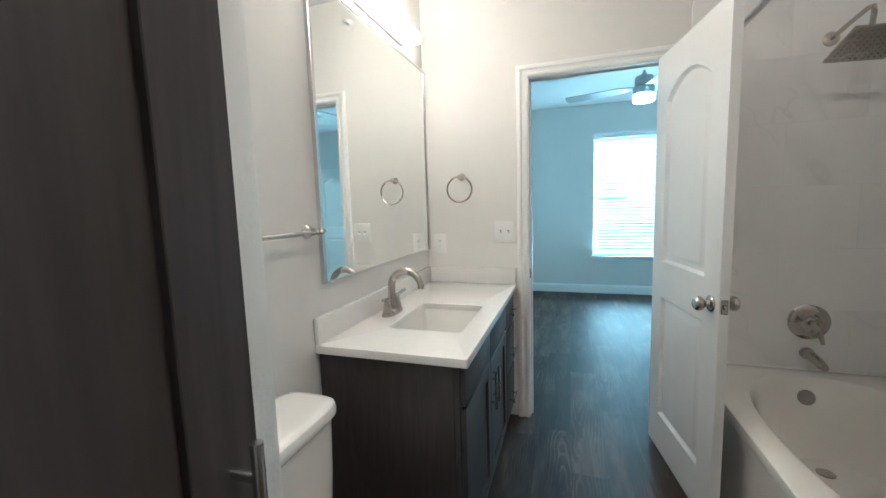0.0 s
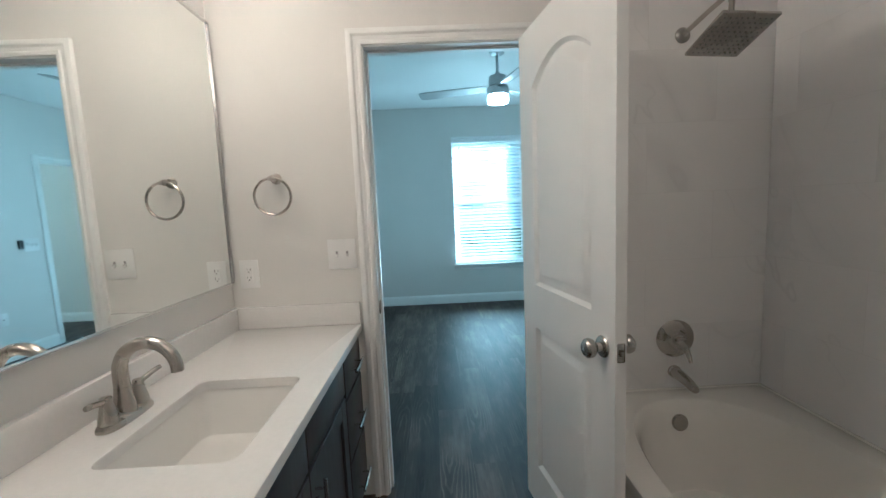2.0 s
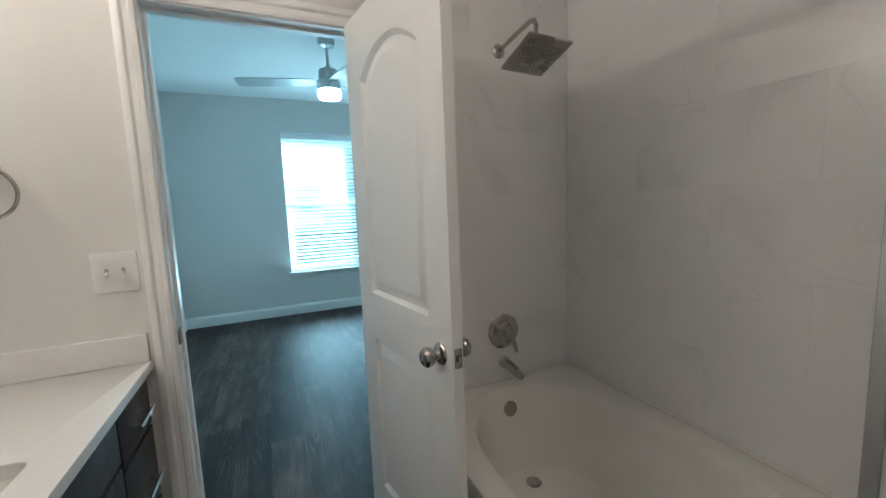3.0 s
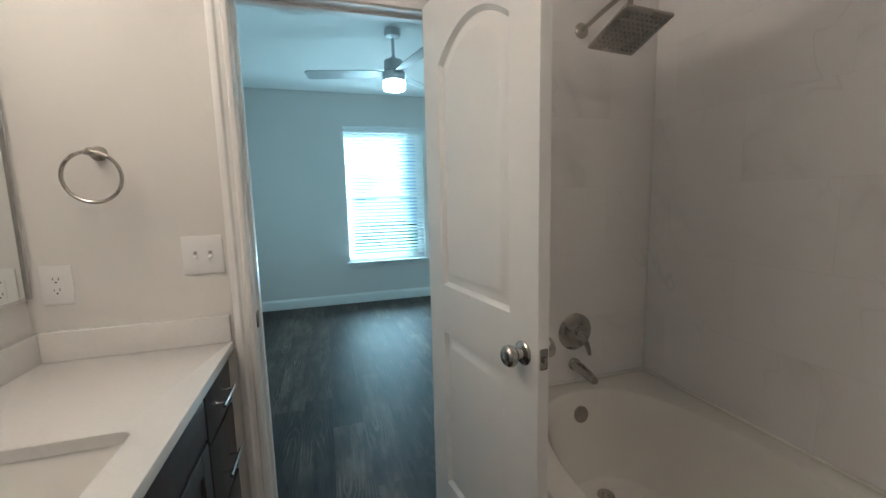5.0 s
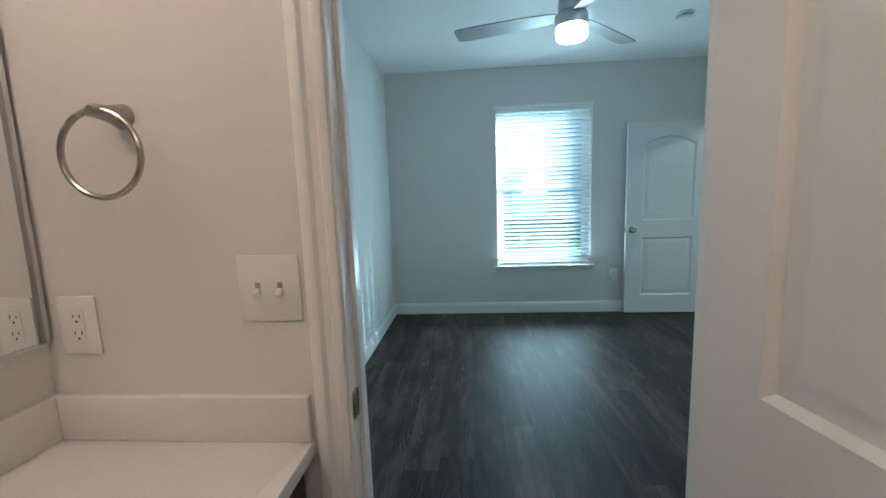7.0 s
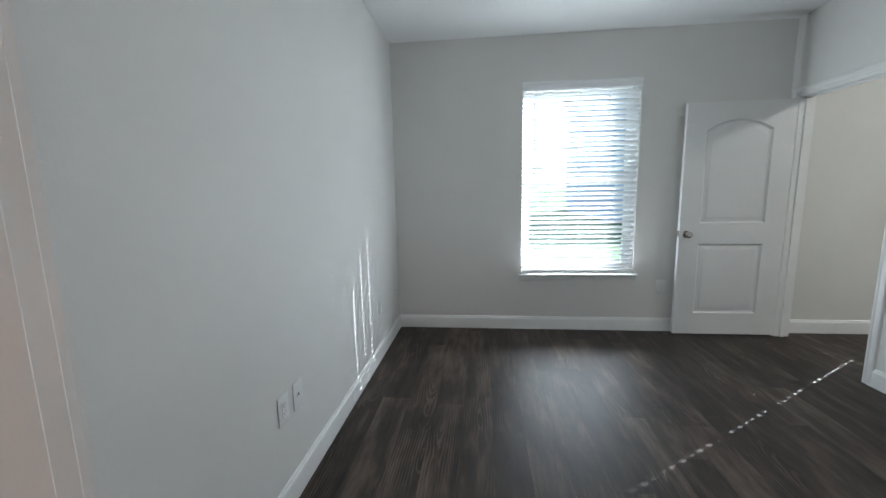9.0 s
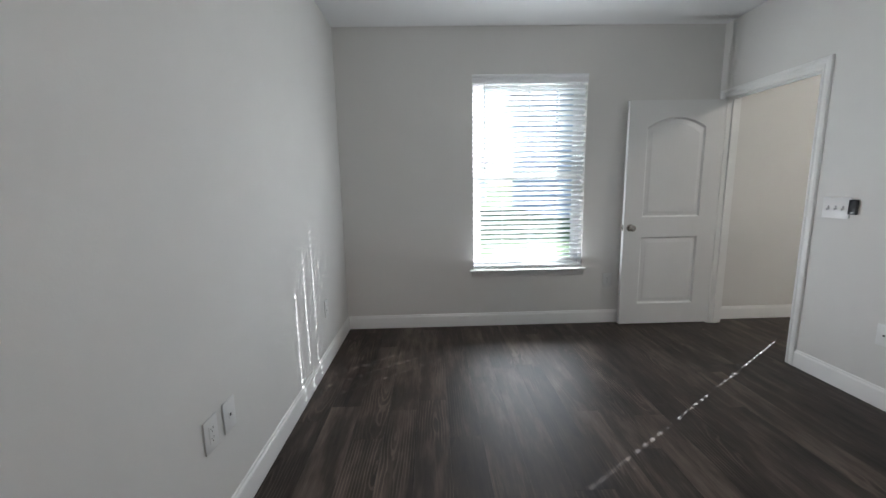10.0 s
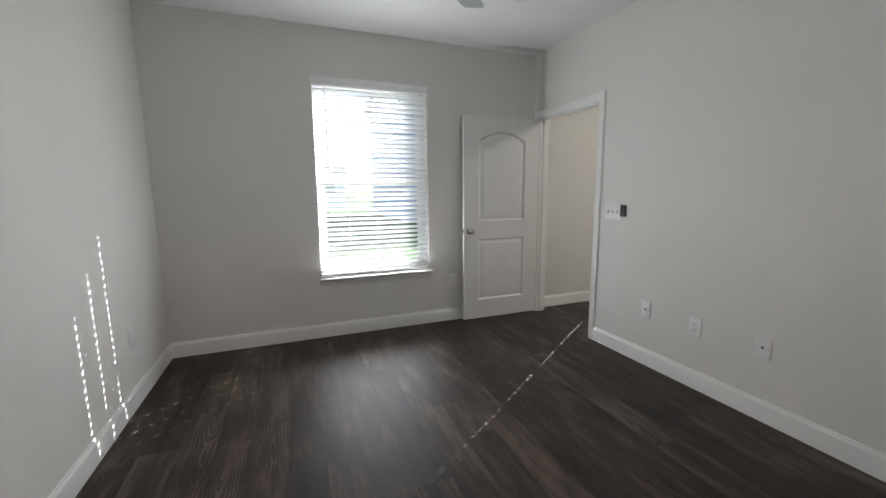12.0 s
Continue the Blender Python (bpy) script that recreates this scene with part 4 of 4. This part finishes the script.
# towel bar over the toilet
bar = thing("towel_bar", "brushed nickel towel bar on the wall above the toilet", "towel bar")
BZ, BY0, BY1 = 1.262, 0.70, 1.320
for y in (BY0, BY1):
    bm = B()
    lathe(bm, [(0.026, 0), (0.026, 0.004), (0.021, 0.010), (0.012, 0.028), (0.0105, 0.05), (0.0115, 0.066), (0.008, 0.070)], (XL + 0.0005, y, BZ), (1, 0, 0))
    part("mount", bm, NICKEL, bar)
bm = B()
pipe(bm, [(XL + 0.056, BY0 - 0.03, BZ), (XL + 0.056, BY0 - 0.024, BZ), (XL + 0.056, BY1 + 0.024, BZ), (XL + 0.056, BY1 + 0.03, BZ)], [0.006, 0.008, 0.008, 0.006])
part("rail", bm, NICKEL, bar)

# sidewall sprinkler above the bathroom door
spr = thing("fire_sprinkler", "white sidewall fire sprinkler above the bathroom door", "sprinkler")
SPX, SPZ = 0.085, 2.525
bm = B()
lathe(bm, [(0.034, 0), (0.034, 0.003), (0.026, 0.008), (0.014, 0.010)], (SPX, YD - 0.0005, SPZ), (0, -1, 0))
part("escutcheon", bm, PLASTIC, spr)
bm = B()
cyl(bm, (SPX, YD - 0.008, SPZ), (SPX, YD - 0.035, SPZ), 0.009, seg=12)
for s in (-1, 1):
    pipe(bm, [(SPX + s * 0.008, YD - 0.033, SPZ), (SPX + s * 0.014, YD - 0.045, SPZ), (SPX + s * 0.006, YD - 0.058, SPZ)], 0.003, 8)
box(bm, SPX - 0.014, SPX + 0.014, YD - 0.062, YD - 0.058, SPZ - 0.008, SPZ + 0.014, 0.001, 1)
part("head", bm, CHROME, spr)

# ---- toilet ----
toilet = thing("toilet", "white porcelain toilet with a rounded tank lid", "toilet")
TCY = 0.925
bm = B()
loft(bm, [oval(-0.316, TCY, z, ax, ay, 5) for z, ax, ay in ((0.385, 0.085, 0.19), (0.40, 0.092, 0.20), (0.55, 0.097, 0.212), (0.723, 0.1, 0.22))], True, True)
part("tank", bm, PORC, toilet)
bm = B()
loft(bm, [oval(-0.314, TCY, z, ax, ay, 5) for z, ax, ay in ((0.7235, 0.106, 0.228), (0.730, 0.110, 0.233), (0.748, 0.110, 0.233), (0.760, 0.106, 0.229), (0.768, 0.096, 0.219), (0.772, 0.08, 0.2), (0.773, 0.05, 0.15))], True, True)
part("tank_lid", bm, PORC, toilet)
bm = B()
loft(bm, [oval(cx, TCY, z, ax, ay, n) for z, cx, ax, ay, n in ((0, -0.05, 0.24, 0.11, 3), (0.03, -0.05, 0.235, 0.105, 3), (0.16, -0.04, 0.22, 0.10, 2.6), (0.28, 0.0, 0.25, 0.15, 2.3), (0.36, 0.02, 0.275, 0.182, 2.2), (0.385, 0.02, 0.275, 0.185, 2.2))], True, True)
box(bm, -0.38, -0.12, TCY - 0.10, TCY + 0.10, 0.2, 0.384, 0.03, 3)
part("bowl", bm, PORC, toilet)
bm = B()
loft(bm, [oval(0.03, TCY, z, ax, ay, 2.2) for z, ax, ay in ((0.386, 0.265, 0.185), (0.398, 0.27, 0.19), (0.412, 0.27, 0.19), (0.42, 0.255, 0.175))], True, True)
part("seat_lid", bm, PLASTIC, toilet)
bm = B()
cyl(bm, (-0.2, TCY - 0.16, 0.66), (-0.185, TCY - 0.16, 0.66), 0.012, seg=14)
pipe(bm, [(-0.185, TCY - 0.165, 0.66), (-0.18, TCY - 0.14, 0.655), (-0.178, TCY - 0.09, 0.65)], [0.006, 0.006, 0.007], 10)
part("flush_lever", bm, CHROME, toilet)

# ---- tall linen cabinet ----
linen = thing("linen_cabinet", "tall espresso-stained wooden cabinet with a shaker door beside a wall end", "cabinet")
LX = 0.131
bm = B()
box(bm, XL + 0.002, LX, -0.10, WINGY0 - 0.002, 0.0, 2.55, 0.001, 1)
part("body", bm, ESPRESSO, linen)
d = shaker(-0.09, 0.467, 0.1, 2.5, LX + 0.001, linen, 0.072)
bar_pull((LX + 0.02, 0.436, 1.03), (0, 0, 1), 0.20, d)

# ---- tub and shower ----
tub = thing("bathtub", "white enamel alcove bathtub with a straight apron", "bathtub")
bm = B()
tcx, tcy, tax, tay = (TX0 + TX1) / 2, (TY0 + TY1) / 2, (TX1 - TX0) / 2 - 0.001, (TY1 - TY0) / 2 - 0.012
bcx = tcx
loft(bm, [oval(tcx, tcy, z, tax - i, tay - i, 60, 96) for z, i in ((0.0, 0.018), (0.40, 0.018), (0.408, 0.004), (0.44, 0.0), (0.455, 0.003), (RIM, 0.012))] +
     [oval(bcx, tcy, z, ax, ay, n, 96) for z, ax, ay, n in ((RIM, 0.374, 0.628, 2.5), (0.456, 0.363, 0.617, 2.4), (0.44, 0.353, 0.605, 2.35), (0.40, 0.344, 0.592, 2.35), (0.25, 0.315, 0.56, 2.4), (0.14, 0.29, 0.53, 2.5), (0.10, 0.265, 0.505, 2.5), (0.085, 0.22, 0.46, 2.5), (0.08, 0.1, 0.2, 2.4))], False, True)
part("basin", bm, ACRYL, tub)
bm = B()
lathe(bm, [(0.035, 0), (0.035, 0.004), (0.028, 0.006), (0.016, 0.003), (0.008, 0.009), (0.004, 0.010)], (1.552, 2.245, 0.0835), (0, 0, 1))
part("drain", bm, NICKEL, tub, "brushed nickel tub drain")
bm = B()
lathe(bm, [(0.036, 0), (0.036, 0.006), (0.031, 0.011), (0.012, 0.013)], (1.537, 2.404, 0.365), (0, -1, 0.2))
part("overflow_plate", bm, NICKEL, tub, "round brushed nickel overflow plate")

YT = YD - 0.012       # tile face of the plumbing wall
valve = thing("shower_valve", "round brushed nickel shower valve with a lever on the tiles", "shower valve")
VX, VZ = 1.586, 0.705
bm = B()
lathe(bm, [(0.088, 0), (0.088, 0.004), (0.08, 0.010), (0.06, 0.013), (0.055, 0.011), (0.045, 0.012), (0.04, 0.02), (0.03, 0.022)], (VX, YT, VZ), (0, -1, 0), 36)
part("escutcheon", bm, NICKEL, valve)
bm = B()
lathe(bm, [(0.026, 0), (0.026, 0.03), (0.023, 0.05), (0.02, 0.058), (0.006, 0.06)], (VX, YT - 0.018, VZ), (0, -1, 0))
hd = part("handle", bm, NICKEL, valve)
bm = B()
pipe(bm, [(VX, YT - 0.06, VZ), (VX + 0.008, YT - 0.075, VZ - 0.03), (VX + 0.016, YT - 0.085, VZ - 0.065), (VX + 0.02, YT - 0.088, VZ - 0.085)], [0.014, 0.013, 0.010, 0.007], 12)
part("lever", bm, NICKEL, hd)

spout = thing("tub_spout", "brushed nickel tub spout below the shower valve", "faucet")
bm = B()
lathe(bm, [(0.03, 0), (0.03, 0.01), (0.026, 0.014)], (1.585, YT, 0.545), (0, -1, 0))
part("flange", bm, NICKEL, spout)
bm = B()
loft(bm, [[Vector((1.585 + a * math.cos(2 * math.pi * k / 20), YT - y, z + b * math.sin(2 * math.pi * k / 20))) for k in range(20)] for y, z, a, b in ((0.01, 0.545, 0.026, 0.026), (0.05, 0.544, 0.025, 0.025), (0.10, 0.538, 0.023, 0.022), (0.14, 0.529, 0.021, 0.018), (0.155, 0.525, 0.017, 0.013))], True, True)
part("spout", bm, NICKEL, spout)

shower = thing("rain_shower", "square brushed nickel rain shower head on a bent arm", "shower head")
SHX, SHZ = 1.590, 2.045
bm = B()
lathe(bm, [(0.032, 0), (0.032, 0.005), (0.02, 0.012), (0.012, 0.013)], (SHX, YT, SHZ), (0, -1, 0))
part("flange", bm, NICKEL, shower)
bm = B()
pipe(bm, [(SHX, YT - 0.005, SHZ), (SHX, YT - 0.05, SHZ + 0.006), (SHX, YT - 0.14, SHZ + 0.02), (SHX - 0.002, YT - 0.24, SHZ + 0.03), (SHX - 0.004, YT - 0.276, SHZ + 0.022), (SHX - 0.014, YT - 0.298, SHZ - 0.01), (SHX - 0.024, YT - 0.306, SHZ - 0.09)], 0.0095)
part("arm", bm, NICKEL, shower)
HM = Matrix.Translation((SHX - 0.026, 2.218, 1.918)) @ pose(0, 0, 0, -19.5, 3, 0)
bm = B()
box(bm, -0.1, 0.1, -0.1, 0.1, -0.006, 0.006, 0.003, 2, m=HM)
hp = part("plate", bm, NICKEL, shower)
bm = B()
lathe(bm, [(0.016, 0), (0.018, 0.012), (0.014, 0.024), (0.010, 0.028)], HM @ Vector((0, 0, 0.004)), HM.to_3x3() @ Vector((0, 0, 1)))
part("swivel", bm, NICKEL, shower)
bm = B()
for i in range(9):
    for j in range(9):
        q = HM @ Vector((-0.08 + 0.02 * i, -0.08 + 0.02 * j, -0.006))
        cyl(bm, q, q - HM.to_3x3() @ Vector((0, 0, 0.0018)), 0.003, seg=6)
tagged(part("nozzles", bm, RUBBER, hp), "small grey rubber nozzles", kind="stuff")

rod = thing("shower_rod", "straight metal shower curtain rod above the tub", "curtain rod")
bm = B()
cyl(bm, (1.10, TY0 + 0.004, 2.016), (1.10, YT - 0.004, 2.016), 0.0127, seg=20)
part("rod", bm, CHROME, rod)
for y, s in ((TY0, 1), (YT, -1)):
    bm = B()
    lathe(bm, [(0.034, 0.0005), (0.034, 0.006), (0.024, 0.014), (0.017, 0.024)], (1.10, y, 2.016), (0, s, 0))
    part("flange", bm, CHROME, rod)

# metal edge trims where the tiles end
for x, y0, y1 in ((1.1625, TY0 - 0.0135, TY0 + 0.001),):
    bm = B()
    box(bm, x - 0.012, x + 0.002, y0, y1, 0.0, H, 0.001, 1)
    struct("trim", bm, ALU, "satin metal edge trim of the tub tiles", "trim")

# ---- flush ceiling lights, both out of view; the bathroom one is added fill ----
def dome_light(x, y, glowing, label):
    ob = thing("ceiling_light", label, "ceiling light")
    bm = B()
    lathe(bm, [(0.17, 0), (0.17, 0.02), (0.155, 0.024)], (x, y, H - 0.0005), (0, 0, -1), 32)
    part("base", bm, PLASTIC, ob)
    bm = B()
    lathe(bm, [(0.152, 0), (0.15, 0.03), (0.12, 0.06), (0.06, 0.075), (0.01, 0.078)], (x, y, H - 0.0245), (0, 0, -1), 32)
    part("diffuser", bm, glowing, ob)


# unseen lamp added to brighten the tub side and the cabinets
dome_light(0.85, 0.55, FILLGLOW, "added fill light, an unseen flush white dome on the bathroom ceiling")
dome_light(4.4, 4.5, ROOMGLOW, "lit flush white ceiling light in the next room")

# ---- ceiling fan and detector ----
fan = thing("ceiling_fan", "brushed metal three-blade ceiling fan with a lit drum light", "ceiling fan")
FNX, FNY = 1.093, 4.27
bm = B()
lathe(bm, [(0.066, 0), (0.066, 0.03), (0.06, 0.05), (0.03, 0.062), (0.016, 0.064)], (FNX, FNY, H - 0.0005), (0, 0, -1))
part("canopy", bm, FANM, fan)
bm = B()
cyl(bm, (FNX, FNY, 2.44), (FNX, FNY, H - 0.05), 0.0125, seg=14)
lathe(bm, [(0.022, 0), (0.026, 0.02), (0.018, 0.035)], (FNX, FNY, 2.455), (0, 0, 1))
part("downrod", bm, FANM, fan)
bm = B()
lathe(bm, [(0.03, 0), (0.07, 0.004), (0.076, 0.012), (0.078, 0.05), (0.078, 0.085), (0.07, 0.088), (0.07, 0.094), (0.088, 0.096), (0.092, 0.105), (0.092, 0.165), (0.086, 0.168)], (FNX, FNY, 2.462), (0, 0, -1), 36)
part("motor_housing", bm, FANM, fan)
bm = B()
lathe(bm, [(0.088, 0), (0.0895, 0.01), (0.0895, 0.045), (0.084, 0.058), (0.06, 0.064), (0.02, 0.066)], (FNX, FNY, 2.2935), (0, 0, -1), 36)
part("light_diffuser", bm, FANGLOW, fan, "glowing frosted drum diffuser")
for k in range(3):
    m = Matrix.Translation((FNX, FNY, 2.362)) @ pose(0, 0, 0, 0, 0, 44 + 120 * k) @ pose(0, 0, 0, 11, 0, 0)
    bm = B()
    prof = [(0.085, 0.036), (0.14, 0.048), (0.25, 0.058), (0.45, 0.064), (0.66, 0.066), (0.695, 0.060), (0.705, 0.045)]
    up = [bm.verts.new(m @ Vector((x, w, 0.003))) for x, w in prof] + [bm.verts.new(m @ Vector((x, -w, 0.003))) for x, w in reversed(prof)]
    dn = [bm.verts.new(m @ Vector((x, w, -0.003))) for x, w in prof] + [bm.verts.new(m @ Vector((x, -w, -0.003))) for x, w in reversed(prof)]
    n = len(up)
    bm.faces.new(up)
    bm.faces.new(dn[::-1])
    for j in range(n):
        bm.faces.new((up[j], up[(j + 1) % n], dn[(j + 1) % n], dn[j]))
    part("blade", bm, BLADE, fan)

det = thing("smoke_detector", "white round smoke detector on the bedroom ceiling", "smoke detector")
bm = B()
lathe(bm, [(0.066, 0), (0.066, 0.014), (0.058, 0.02), (0.056, 0.03), (0.045, 0.040), (0.02, 0.043)], (2.17, 5.15, H - 0.0005), (0, 0, -1), 32)
part("case", bm, PLASTIC, det)
bm = B()
lathe(bm, [(0.058, 0), (0.058, 0.004), (0.05, 0.005)], (2.17, 5.15, H - 0.0225), (0, 0, -1), 32)
part("vent_band", bm, DARKGAP, det)

# spring door stop on the baseboard beside the open door
stop = thing("door_stop", "small metal door stop on the baseboard", "door stop")
bm = B()
cyl(bm, (2.26, YF - 0.014, 0.07), (2.26, YF - 0.055, 0.07), 0.006, seg=10)
cyl(bm, (2.26, YF - 0.055, 0.07), (2.26, YF - 0.066, 0.07), 0.009, seg=12)
part("stop", bm, CHROME, stop)


# ---- wall tiles, piece by piece ----
def tiles(wall, name, along, a0, a1, face, depth, z0, z1, row0, offset):
    """Tiles 0.61 x 0.305 in running bond, with a grout bed behind; depth points out of the wall."""
    bm = B()
    lo, hi = sorted((face, face + depth * 0.96))
    if along == "y":
        box(bm, lo, hi, a0, a1, z0, z1)
    else:
        box(bm, a0, a1, lo, hi, z0, z1)
    bed = struct(name, bm, GROUT, "white marble-look wall tiles above the tub")
    g = 0.0006
    r = 0
    z = row0
    while z < z1 - 0.01:
        zz0, zz1 = max(z, z0) + g, min(z + 0.305, z1) - g
        a = a0 - offset - (0.305 if r % 2 else 0)
        while a < a1:
            b0, b1 = max(a, a0) + g, min(a + 0.61, a1) - g
            if b1 - b0 > 0.015 and zz1 - zz0 > 0.01:
                bm = B()
                p, q = sorted((face + depth * 0.1, face + depth))
                if along == "y":
                    box(bm, p, q, b0, b1, zz0, zz1, 0.0004, 1)
                else:
                    box(bm, b0, b1, p, q, zz0, zz1, 0.0004, 1)
                part("tile", bm, TILE, bed)
            a += 0.61
        z += 0.305
        r += 1


tiles(None, "tiles_side", "y", TY0, YT, TX1 + 0.012, -0.012, RIM + 0.002, H - 0.001, 0.465 - 0.305, 0.52 - 0.305)
tiles(None, "tiles_plumbing", "x", 1.03, TX1, YD, -0.012, RIM + 0.002, H - 0.001, 0.465 - 0.305, 0.502 - 0.305)
tiles(None, "tiles_end", "x", 1.165, TX1, TY0 - 0.012, 0.012, RIM + 0.002, H - 0.001, 0.465 - 0.305, 0.1)

# white sealant where the tiles meet the tub
for b in ((TX1 - 0.010, TX1 - 0.0005, TY0 + 0.001, YT - 0.001), (TX0 + 0.08, TX1 - 0.010, YT - 0.010, YT - 0.0005), (1.17, TX1 - 0.010, TY0 + 0.0005, TY0 + 0.010)):
    bm = B()
    box(bm, *b, RIM - 0.02, RIM + 0.006, 0.003, 2)
    struct("trim", bm, ACRYL, "white sealant bead along the tub", "trim")

# ---- floor planks, piece by piece ----
rng = random.Random(4)
PW, PL = 0.178, 1.22
plank_mesh = {}


def plank(x0, x1, y0, y1):
    key = (round(x1 - x0, 3), round(y1 - y0, 3))
    if key not in plank_mesh:
        bm = B()
        w, h = key
        bv = 0.0003
        box(bm, 0.0001, w - 0.0001, 0.0001, h - 0.0001, -0.0115, 0.0, bv, 1)
        plank_mesh[key] = mesh("plank", bm, PLANK, False)
    ob = new("plank", plank_mesh[key])
    ob.location = (x0, y0, 0)
    ob.parent = floor


x = XL + 0.001
while x < XE - 0.01:
    x1 = min(x + PW, XE - 0.001)
    start = BACK if x < TX1 else YD
    if x > XR:
        start = YB
    y = start - rng.uniform(0.05, 1.15)
    while y < YF - 0.005:
        p0, p1 = max(y, start), min(y + PL, YF - 0.001)
        if p1 - p0 > 0.03:
            plank(x, x1, p0, p1)
        y += PL
    x += PW
